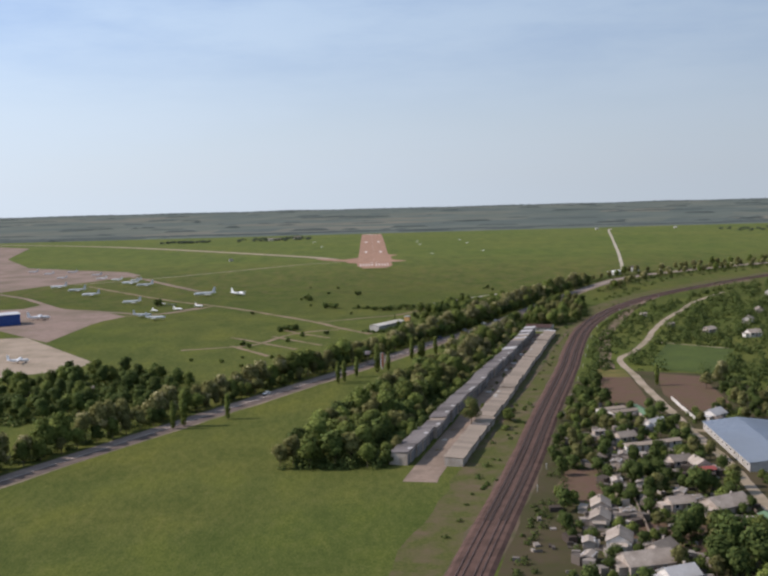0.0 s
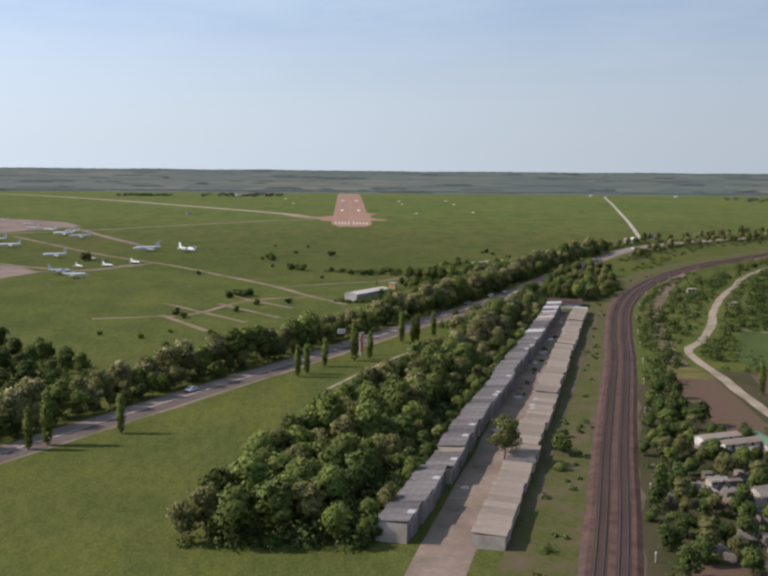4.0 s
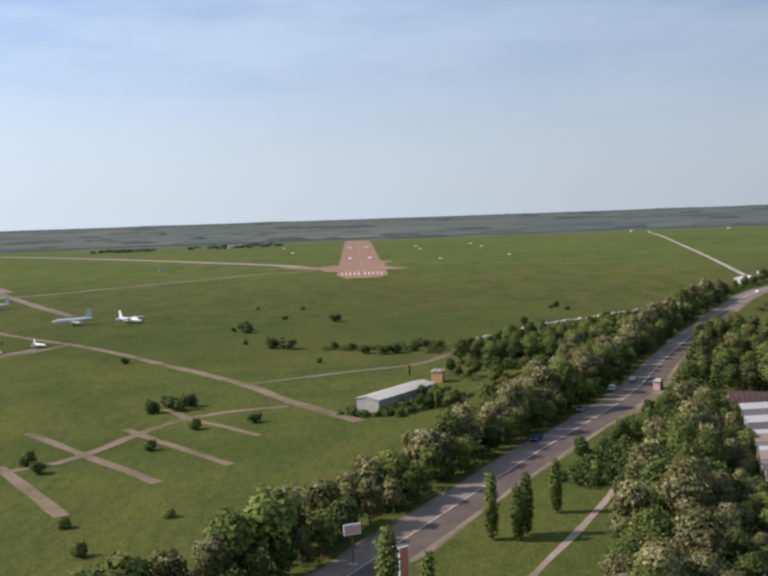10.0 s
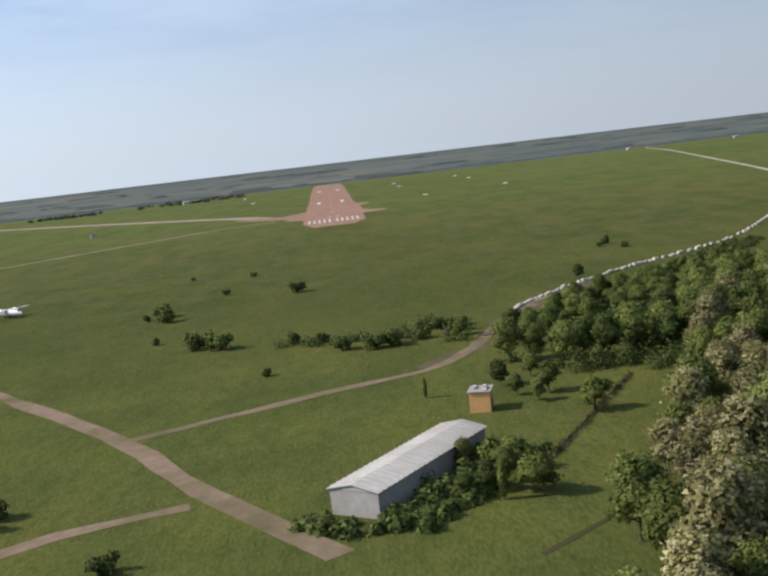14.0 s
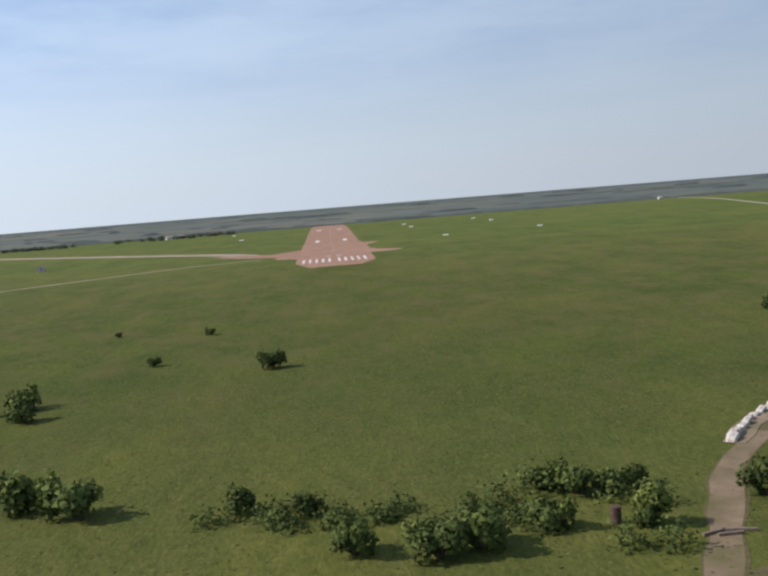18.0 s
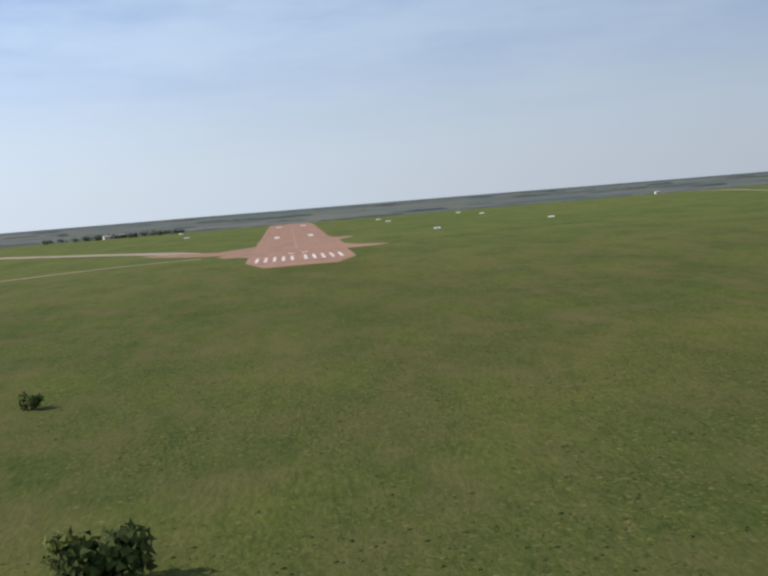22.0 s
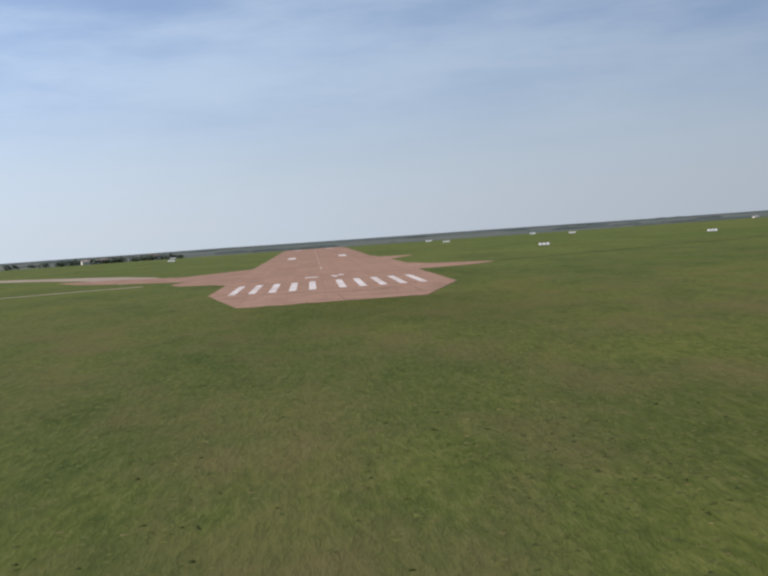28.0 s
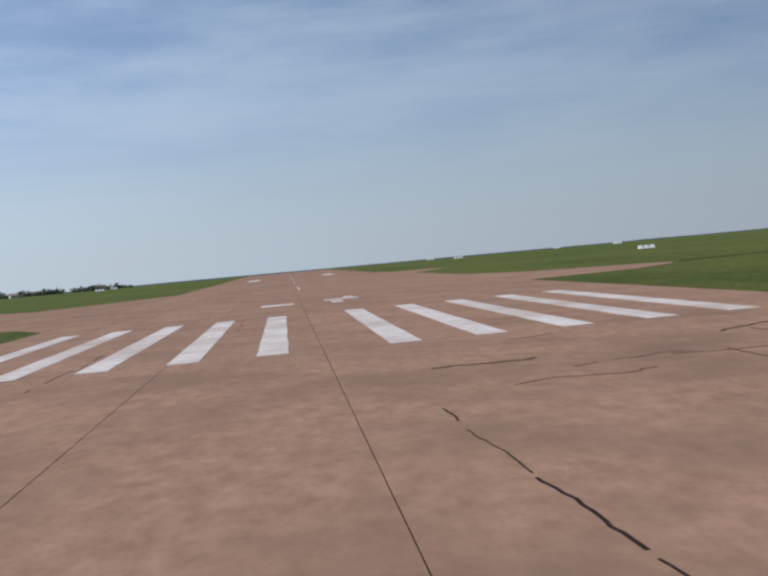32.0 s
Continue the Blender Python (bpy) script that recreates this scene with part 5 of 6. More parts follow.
# ======== village ========
def build_house(w, d, h, roof, wall, label, pitch=0.55, annex=True):
    """A small gabled house, its ridge along x."""
    t = empty("house", (0, 0, 0), label=label, category="house")
    part("wall", boxed(-w / 2, w / 2, -d / 2, d / 2, 0, h), wall, t)
    rh = d / 2 * pitch
    for side in (-1, 1):
        bm = bmesh.new()
        o = 0.35
        e = side * (d / 2 + o)
        ze = h - o * pitch
        prof = [(e, ze), (0, h + rh), (0, h + rh + 0.12), (e, ze + 0.12)]
        a = [bm.verts.new((-w / 2 - o, y, z)) for y, z in prof]
        b = [bm.verts.new((w / 2 + o, y, z)) for y, z in prof]
        bm.faces.new(a)
        bm.faces.new(b[::-1])
        for k in range(4):
            bm.faces.new((a[k], b[k], b[(k + 1) % 4], a[(k + 1) % 4]))
        bmesh.ops.recalc_face_normals(bm, faces=bm.faces)
        part("roof_slope", bm, roof, t)
    for x in (-w / 2 + 0.01, w / 2 - 0.01):
        bm = bmesh.new()
        vs = [bm.verts.new(p) for p in ((x - 0.1, -d / 2, h), (x - 0.1, d / 2, h), (x - 0.1, 0, h + rh), (x + 0.1, -d / 2, h), (x + 0.1, d / 2, h), (x + 0.1, 0, h + rh))]
        for q in ((0, 1, 2), (5, 4, 3), (0, 3, 4, 1), (1, 4, 5, 2), (2, 5, 3, 0)):
            bm.faces.new([vs[i] for i in q])
        bmesh.ops.recalc_face_normals(bm, faces=bm.faces)
        part("gable", bm, wall, t)
    if annex:
        part("chimney", boxed(w * 0.2, w * 0.2 + 0.45, 0.3, 0.75, h + rh * 0.5, h + rh + 0.45), "brick", t)
    for k, x in enumerate((-w * 0.28, w * 0.24)):
        for s in (-1, 1):
            fr = part("window", boxed(x - 0.6, x + 0.6, s * d / 2 - 0.05, s * d / 2 + 0.05, 1.0, 2.2), "white_metal", t)
            part("pane", boxed(x - 0.5, x + 0.5, s * d / 2 - 0.07, s * d / 2 + 0.07, 1.1, 2.1), "glass", fr)
    part("door", boxed(w * 0.02 - 0.45, w * 0.02 + 0.45, -d / 2 - 0.06, -d / 2 + 0.05, 0, 2.0), "wood", t)
    if annex:
        part("porch", boxed(-w / 2 - 2.2, -w / 2, -d * 0.3, d * 0.3, 0, h * 0.8), wall, t)
        part("porch_roof", boxed(-w / 2 - 2.5, -w / 2 + 0.1, -d * 0.36, d * 0.36, h * 0.8, h * 0.8 + 0.12), roof, t)
    return t


HOUSES = [build_house(7.5, 6, 2.5, "slate", "whitewash", "whitewashed village house with old slate roof"),
          build_house(6.5, 5, 2.4, "slate", "brick", "low brick village house with grey slate roof"),
          build_house(3.8, 2.8, 1.9, "slate", "brick", "small brick outbuilding with grey slate roof", 0.35, False),
          build_house(4.5, 3.4, 2.2, "roof_red", "brick", "small shed with faded red tin roof", 0.35, False),
          build_house(20, 3.4, 2.1, "roof_green", "brick", "long low shed with green painted tin roof", 0.3, False),
          build_house(7.5, 6, 2.5, "roof_pale", "whitewash", "village house with pale sheet roof"),
          build_house(11, 3.6, 2.3, "roof_grey", "whitewash", "long low white outbuilding with beige roof", 0.3, False),
          build_house(11.5, 8, 2.6, "slate", "brick", "large brick village house with grey slate roof", 0.5)]
spots = ((6, 86, -782, 20), (6, 89.5, -787, 20), (4, 97, -786, 95), (5, 96, -809, 35), (1, 81, -826, 20), (6, 83, -838, 12), (6, 92, -835, 20), (2, 74, -816, 10), (1, 90, -859, 15), (1, 95, -863, 100), (3, 95, -870, 10), (2, 73, -880, 70), (2, 81, -891, 60),
         (7, 89, -905, 25), (1, 77.5, -902, 10), (2, 83, -898, 40), (1, 56, -902, 80), (2, 62, -907, 10), (1, 53.5, -913, 75), (0, 54.6, -930, 75), (1, 63, -937, 40), (7, 57, -946, 12), (5, 62, -955, 20), (2, 47, -930, 80), (2, 45, -940, 60), (2, 75, -848, 75), (2, 70.8, -857, 62), (2, 66, -878, 84), (4, 98, -924, 100), (1, 98, -935, 40), (5, 121.5, -795.6, 40),
         (1, 279, -442.8, 20), (0, 225.9, -538.2, 60), (1, 189.9, -576, 30), (5, 328.5, -328.5, 10), (2, 172.8, -494.1, 5), (1, 250.2, -490.5, 80), (0, 208.8, -594, 15), (1, 235.8, -576, 100), (0, 297, -387, 45), (1, 270, -504, 0), (2, 176.4, -544.5, 30), (0, 261, -549, 70),
         (2, -150, -705, 20), (2, -143, -700, 60), (1, -133, -712, 10), (2, -160, -712, 40))
first = set()
for k, x, y, a in spots:
    m = pose(x, y, 0, 0, 0, a)
    if k in first:
        copy_thing(HOUSES[k], m)
    else:
        HOUSES[k].matrix_basis = m
        first.add(k)


def build_hall(name, w, d, h, roof, wall, label, category, loc, turn, windows=0, ridge=0.12):
    t = empty(name, loc, turn, label, category)
    part("wall", boxed(-w / 2, w / 2, -d / 2, d / 2, 0, h), wall, t)
    rh = d / 2 * ridge
    for side in (-1, 1):
        n = max(4, int(w / 1.2))
        for k in range(n):
            x0, x1 = -w / 2 - 0.3 + (w + 0.6) * k / n, -w / 2 - 0.3 + (w + 0.6) * (k + 1) / n - 0.04
            bm = bmesh.new()
            e = side * (d / 2 + 0.3)
            prof = [(e, h + 0.02), (0, h + rh + 0.02), (0, h + rh + 0.12), (e, h + 0.12)]
            a = [bm.verts.new((x0, y, z)) for y, z in prof]
            b = [bm.verts.new((x1, y, z)) for y, z in prof]
            bm.faces.new(a)
            bm.faces.new(b[::-1])
            for j in range(4):
                bm.faces.new((a[j], b[j], b[(j + 1) % 4], a[(j + 1) % 4]))
            # standing seam
            q = [(e, h + 0.12), (0, h + rh + 0.12), (0, h + rh + 0.24), (e, h + 0.24)]
            a = [bm.verts.new((x1 - 0.14, y, z)) for y, z in q]
            b = [bm.verts.new((x1, y, z)) for y, z in q]
            bm.faces.new(a)
            bm.faces.new(b[::-1])
            for j in range(4):
                bm.faces.new((a[j], b[j], b[(j + 1) % 4], a[(j + 1) % 4]))
            bmesh.ops.recalc_face_normals(bm, faces=bm.faces)
            part("roof_sheet", bm, roof, t)
    for x in (-w / 2, w / 2):
        bm = slab_poly([(-d / 2, h), (d / 2, h), (0, h + rh)], x - 0.08, x + 0.08)
        for v in bm.verts:
            v.co = Vector((v.co.z, v.co.x, v.co.y))
        part("gable", bm, wall, t)
    for k in range(windows):
        x = -w / 2 + w * (k + 0.5) / windows
        for s in (-1, 1):
            fr = part("window", boxed(x - 0.7, x + 0.7, s * d / 2 - 0.06, s * d / 2 + 0.06, h * 0.5, h * 0.82), "white_metal", t)
            part("pane", boxed(x - 0.6, x + 0.6, s * d / 2 - 0.08, s * d / 2 + 0.08, h * 0.53, h * 0.79), "glass", fr)
    part("gate", boxed(w / 2 - 0.02, w / 2 + 0.08, -1.6, 1.6, 0, min(3.0, h * 0.75)), "steel_door", t)
    return t


build_hall("workshop_hall", 57, 24, 2.7, "roof_blue", "concrete", "long workshop hall with light blue sheet roof", "hall", (122.8, -840.0, 0), -93.6, 12, 0.12)
build_hall("storage_shed", 28, 7.2, 3.3, "shed_sheet", "concrete", "long grey storage shed with weathered white ribbed roof", "shed", (5.0, -518.5, 0), 54, 0, 0.22)
build_hall("roadside_house", 12, 7, 3.2, "white_metal", "whitewash", "white roadside building with pale roof", "building", (225, -185.4, 0), 40, 3, 0.2)
build_hall("gate_house", 9, 6, 4.0, "roof_dark", "whitewash", "white gate house with dark roof at the road", "building", (252, -148.5, 0), 30, 2, 0.2)
build_hall("low_depot", 15, 17, 2.1, "roof_rust", "whitewash", "low white depot with rusty brown roof beyond the garages", "building", (97, -543, 0), -17, 3, 0.12)
build_hall("blue_hangar", 34, 16, 7.5, "grey_blue", "blue_tarp", "hangar clad in deep blue sheet on the apron", "hangar", (-266.4, -448.2, 0), 30, 0, 0.1)


def build_hut():
    t = empty("hut", (18.9, -486.9, 0), 74, "small orange plastered hut with flat roof", "hut")
    part("wall", boxed(-1.9, 1.9, -1.7, 1.7, 0, 3.4), "orange_wall", t)
    part("roof", boxed(-2.15, 2.15, -1.95, 1.95, 3.4, 3.58, 0.03), "concrete", t)
    for k, (x, y, w, h) in enumerate(((-1.2, -0.9, 0.5, 0.22), (0.2, 0.7, 0.7, 0.16), (1.1, -0.6, 0.4, 0.3), (-0.3, -1.2, 0.6, 0.12), (1.3, 1.1, 0.5, 0.2))):
        part("roof_board", boxed(x - w, x + w, y - 0.3, y + 0.3, 3.58, 3.58 + h, 0.03), "roof_dark" if k % 2 else "whitewash", t)
    d = part("door", boxed(-0.5, 0.5, -1.76, -1.68, 0, 2.0), "wood", t)
    part("handle", boxed(0.3, 0.38, -1.8, -1.76, 0.95, 1.1), "rail", d)
    w = part("window", boxed(1.88, 1.96, -0.6, 0.6, 1.2, 2.2), "white_metal", t)
    part("pane", boxed(1.9, 1.98, -0.5, 0.5, 1.3, 2.1), "glass", w)


build_hut()


def build_marker_boards():
    """White runway-side boards in threes on short legs."""
    t = empty("marker_boards", (0, 0, 0), label="three white ridge-shaped marker boards in the grass", category="marker")
    for x in (-1.3, 0, 1.3):
        bm = slab_poly([(-0.7, 0.12), (0.7, 0.12), (0.06, 0.85), (-0.06, 0.85)], x - 0.4, x + 0.4)
        for v in bm.verts:
            v.co = Vector((v.co.z, v.co.x, v.co.y))
        b = part("board", bm, "white_metal", t)
        for s in (-0.3, 0.3):
            part("leg", boxed(x + s - 0.04, x + s + 0.04, -0.6, 0.6, 0, 0.12), "rail", b)
    tagged(t, group="runway marker boards")
    for k, (x, y) in enumerate(((70.2, 492.3), (70.2, 406.8), (75.6, 192.6), (138.6, 509.4), (141.3, 417.6), (144.9, 222.3), (-75.6, 406.8), (-95.4, 569.7))):
        m = pose(x, y, ground_z(y), 0, 0, 0)
        if k:
            copy_thing(t, m)
        else:
            t.matrix_basis = m


build_marker_boards()


def build_white_wall():
    """A broken line of low white concrete blocks along the field edge."""
    rnd = random.Random(9)
    line = curve_through([(42, -393), (49.5, -382), (58.5, -371.5), (70, -359), (78, -351), (86, -344), (101, -332.5), (118.8, -319.5), (136.8, -298.8), (153.9, -273.6), (176.4, -235.8), (200, -194)], 1.05)
    first_one = None
    for k, (p, n) in enumerate(zip(line, normals_of(line))):
        if k % (2 if p.y < -338 else 4) or rnd.random() < 0.08:
            continue
        a = math.degrees(math.atan2(n.y, n.x)) + 90
        m = pose(p.x + rnd.uniform(-0.4, 0.4), p.y, rnd.uniform(-0.32, -0.02), rnd.uniform(-16, 16), rnd.uniform(-8, 8), a + rnd.uniform(-9, 9))
        if first_one is None:
            t = empty("concrete_block", (0, 0, 0), label="low whitewashed concrete block at the field edge", category="block", group="field edge blocks")
            part("block", boxed(-1.15, 1.15, -0.6, 0.6, -0.1, 1.05, 0.2), "chalk", t)
            part("lifting_loop", boxed(-0.2, 0.2, -0.03, 0.03, 1.0, 1.1), "rail", t)
            t.matrix_basis = m
            first_one = t
        else:
            c = copy_thing(first_one, m)
            c.scale = (rnd.uniform(0.55, 1.1), rnd.uniform(0.7, 1.1), rnd.uniform(0.6, 1.05))


build_white_wall()


# ======== roadside things ========
def build_billboard(loc, turn, face, label, h=6.0, w=3.2, tall=4.0):
    t = empty("billboard", loc, turn, label, "billboard")
    part("post", tubed((0, 0, 0), (0, 0, h), 0.14, 0.12, 8), "rail", t)
    f = part("panel", boxed(-w / 2, w / 2, -0.12, 0.12, h - 0.2, h + tall, 0.03), "white_metal", t)
    part("poster", boxed(-w / 2 + 0.15, w / 2 - 0.15, -0.14, -0.121, h, h + tall - 0.2), face, f)
    part("base", boxed(-0.6, 0.6, -0.6, 0.6, -0.1, 0.3), "concrete", t)


build_billboard((0, -666, 0), 30, "orange_sign", "tall white and orange advertising pylon by the road", 1.0, 1.6, 7.0)
build_billboard((-7.2, -649.8, 0), 20, "pink_sign", "roadside billboard with a pale pink poster", 5.0, 2.8, 1.5)


def build_bus_stop():
    t = empty("bus_stop", (79.5, -513.2, 0), 62, "small pink and cream bus shelter by the road", "bus stop")
    part("back_wall", boxed(-2.4, 2.4, 1.0, 1.15, 0, 2.4), "pink_sign", t)
    part("side_wall", boxed(-2.4, -2.25, -0.8, 1.0, 0, 2.4), "pink_sign", t)
    part("side_wall", boxed(2.25, 2.4, -0.8, 1.0, 0, 2.4), "cream_wall", t, "cream painted side wall")
    part("front_panel", boxed(0.9, 2.24, -0.8, -0.68, 0, 2.4), "cream_wall", t, "cream painted front panel")
    part("gable", slab_poly([(-2.5, 2.58), (0.9, 2.58), (-0.8, 3.5)], -1.0, -0.85, "y"), "orange_sign", t, "red triangular gable")
    part("roof", boxed(-2.7, 2.7, -1.15, 1.3, 2.4, 2.56), "roof_pale", t)
    b = part("bench", boxed(-2.0, 0.7, 0.5, 0.95, 0.42, 0.48), "wood", t)
    for x in (-1.7, 0.4):
        part("leg", boxed(x - 0.05, x + 0.05, 0.55, 0.9, 0, 0.42), "concrete", b)


build_bus_stop()


def build_car(paint, label, van=False):
    t = empty("car", (0, 0, 0), label=label, category="van" if van else "car")
    L, W, H = (5.2, 1.95, 2.2) if van else (4.3, 1.7, 1.42)
    side = [(-L / 2, 0.35), (L / 2, 0.35), (L / 2, 0.75), (L / 2 - (0.5 if van else 1.0), 0.95 if not van else 1.15), (L / 2 - (1.2 if van else 1.6), H), (-L / 2 + (0.1 if van else 0.9), H), (-L / 2, 0.95)]
    bm = slab_poly(side, -W / 2, W / 2, "y")
    bmesh.ops.bevel(bm, geom=list(bm.edges), offset=0.06, segments=2, affect="EDGES")
    part("body", bm, paint, t)
    for s in (-1, 1):
        g = [(L / 2 - (0.9 if van else 1.15), 1.0 if not van else 1.2), (L / 2 - (1.3 if van else 1.65), H - 0.1), (-L / 2 + (0.4 if van else 1.0), H - 0.1), (-L / 2 + 0.35, 1.0 if not van else 1.2)]
        part("side_window", slab_poly(g, s * W / 2 - 0.015, s * W / 2 + 0.015, "y"), "glass", t)
    ws = slab_poly([(L / 2 - 0.52 if van else L / 2 - 1.02, -W / 2 + 0.12), (L / 2 - 0.52 if van else L / 2 - 1.02, W / 2 - 0.12), (L / 2 - 1.16 if van else L / 2 - 1.56, W / 2 - 0.18), (L / 2 - 1.16 if van else L / 2 - 1.56, -W / 2 + 0.18)], 0.0, 0.02)
    for v in ws.verts:
        f = (L / 2 - (0.52 if van else 1.02) - v.co.x) / (0.64 if van else 0.54)
        v.co.z += (1.17 if van else 0.99) + f * (H - 0.06 - (1.17 if van else 0.99))
        v.co.x += 0.03
    part("windscreen", ws, "glass", t)
    part("bumper", boxed(L / 2 - 0.05, L / 2 + 0.08, -W / 2 + 0.05, W / 2 - 0.05, 0.38, 0.58), "rubber", t)
    for x in (-L * 0.31, L * 0.31):
        for s in (-1, 1):
            w = part("wheel", tubed((x, s * (W / 2 - 0.18), 0.31), (x, s * (W / 2 + 0.02), 0.31), 0.31, 0.31, 12), "rubber", t)
            part("rim", tubed((x, s * (W / 2), 0.31), (x, s * (W / 2 + 0.03), 0.31), 0.19, 0.19, 10), "silver", w)
    for s in (-1, 1):
        part("headlight", boxed(L / 2 - 0.06, L / 2 + 0.02, s * W * 0.36 - 0.16, s * W * 0.36 + 0.16, 0.6, 0.74), "white_metal", t)
    return t


heading = math.degrees(math.atan2(80, 45))
for paint, label, van, x, y, a in (("car_blue", "dark blue saloon car on the country road", False, 34.6, -571.5, heading + 180), ("car_white", "white saloon car on the country road", False, 66, -513.4, heading + 180), ("car_silver", "silver saloon car on the country road", False, 51.5, -540.5, heading + 180),
                                  ("car_white", "white saloon car on the country road", False, -51.3, -723.6, heading + 180), ("car_silver", "silver saloon car on the country road", False, 75.6, -500.4, heading), ("car_silver", "silver saloon car on the country road", False, 128.7, -401.4, heading),
                                  ("car_white", "white saloon car on the country road", False, 208.8, -248.4, heading)):
    c = build_car(paint, label, van)
    c.matrix_basis = pose(x, y, 0.06, 0, 0, a)


def build_junction_things():
    """A drum and broken concrete posts where the lanes meet."""
    t = empty("steel_drum", (21.3, -418.2, 0), 10, "dark rusty steel drum standing in grass", "drum")
    part("shell", tubed((0, 0, -0.05), (0, 0, 1.5), 0.5, 0.5, 14), "roof_rust", t)
    for z in (0.45, 1.0):
        part("hoop", tubed((0, 0, z), (0, 0, z + 0.06), 0.53, 0.53, 14), "rail", t)
    part("lid", tubed((0, 0, 1.5), (0, 0, 1.58), 0.52, 0.5, 14), "roof_rust", t)
    rr = random.Random(19)
    for k in range(3):
        p = empty("broken_post", (28.6 + 1.1 * k, -423.4 - 0.8 * (k % 2), 0), rr.uniform(-60, 60), "broken dark timber post lying beside the lane", "post", "broken posts")
        w = rr.uniform(0.8, 1.5)
        part("shaft", boxed(-w, w, -0.14, 0.14, 0.03, 0.31, 0.03), "wood", p)


build_junction_things()


# ======== parked aircraft ========
def build_plane(kind, L, span, paint, label, loc, turn, bands="white_metal"):
    """An aircraft, nose towards +x: airliner, jet or propliner."""
    L, span = 0.62 * L, 0.62 * span
    t = empty("aircraft", loc, turn, label, "aircraft", "parked aircraft")
    r = L * (0.062 if kind != "jet" else 0.055)
    cz = r + (0.9 if kind != "jet" else 0.8) + (0.5 if kind == "airliner" else 0)
    part("fuselage", loft([(L * 0.5, r * 0.12, r * 0.12, cz - r * 0.2), (L * 0.47, r * 0.5, r * 0.5, cz - r * 0.12), (L * 0.40, r * 0.92, r * 0.92, cz), (L * 0.3, r, r, cz), (-L * 0.18, r, r, cz), (-L * 0.36, r * 0.66, r * 0.68, cz + r * 0.2), (-L * 0.5, r * 0.18, r * 0.22, cz + r * 0.5)]), paint, t)
    part("cockpit_glass", loft([(L * 0.455, r * 0.2, r * 0.12, cz + r * 0.42), (L * 0.43, r * 0.5, r * 0.3, cz + r * 0.62), (L * 0.40, r * 0.45, r * 0.2, cz + r * 0.85)], 8), "glass", t)
    wz = cz + (r * 0.9 if kind == "prop" else -r * 0.45)
    sweep = {"jet": 0.28, "airliner": 0.2, "prop": 0.02}[kind]
    for s in (-1, 1):
        root, tip = L * (0.2 if kind == "jet" else 0.13), L * 0.055
        w = part("wing", slab_poly([(L * 0.08, 0), (L * 0.08 - sweep * L, s * span / 2), (L * 0.08 - sweep * L - tip, s * span / 2), (L * 0.08 - root, 0)], wz - 0.12, wz + 0.12), paint, t)
        sp = span * 0.16
        ts = slab_poly([(-L * 0.38, 0), (-L * 0.38 - sweep * L * 0.35, s * sp), (-L * 0.38 - sweep * L * 0.35 - L * 0.05, s * sp), (-L * 0.48, 0)], 0, 0.14)
        for v in ts.verts:
            v.co.z += cz + r * 0.55
        part("tailplane", ts, paint, t)
        if kind == "prop":
            e = part("engine", loft([(L * 0.17, 0.1, 0.1, wz - 0.1), (L * 0.15, 0.5, 0.5, wz - 0.1), (L * 0.02, 0.55, 0.55, wz - 0.1), (-L * 0.06, 0.15, 0.15, wz - 0.1)], 10), paint, t)
            e.location = (0, s * span * 0.16, 0)
            for k in range(3):
                a = 2 * math.pi * k / 3 + 0.4
                part("propeller_blade", tubed((L * 0.165, 0, wz - 0.1), (L * 0.165, 1.7 * math.cos(a), wz - 0.1 + 1.7 * math.sin(a)), 0.09, 0.04, 5), "rubber", e)
        elif kind == "airliner":
            e = part("engine", loft([(-L * 0.2, r * 0.4, r * 0.4, cz + r * 0.4), (-L * 0.22, r * 0.48, r * 0.48, cz + r * 0.4), (-L * 0.36, r * 0.4, r * 0.4, cz + r * 0.4), (-L * 0.4, r * 0.2, r * 0.2, cz + r * 0.4)], 10), "silver", t)
            e.location = (0, s * r * 1.4, 0)
    fh = L * (0.2 if kind != "jet" else 0.17)
    part("fin", slab_poly([(-L * 0.31, cz + r * 0.4), (-L * 0.42, cz + r + fh), (-L * 0.5, cz + r + fh), (-L * 0.48, cz + r * 0.4)], -0.1, 0.1, "y"), bands, t)
    for x, y in ((L * 0.36, 0), (-L * 0.03, r * 0.9), (-L * 0.03, -r * 0.9)):
        g = part("landing_leg", tubed((x, y, 0.3), (x, y, cz), 0.09, 0.09, 6), "silver", t)
        part("wheel", tubed((x, y - 0.12, 0.32), (x, y + 0.12, 0.32), 0.32, 0.32, 10), "rubber", g)
    return t


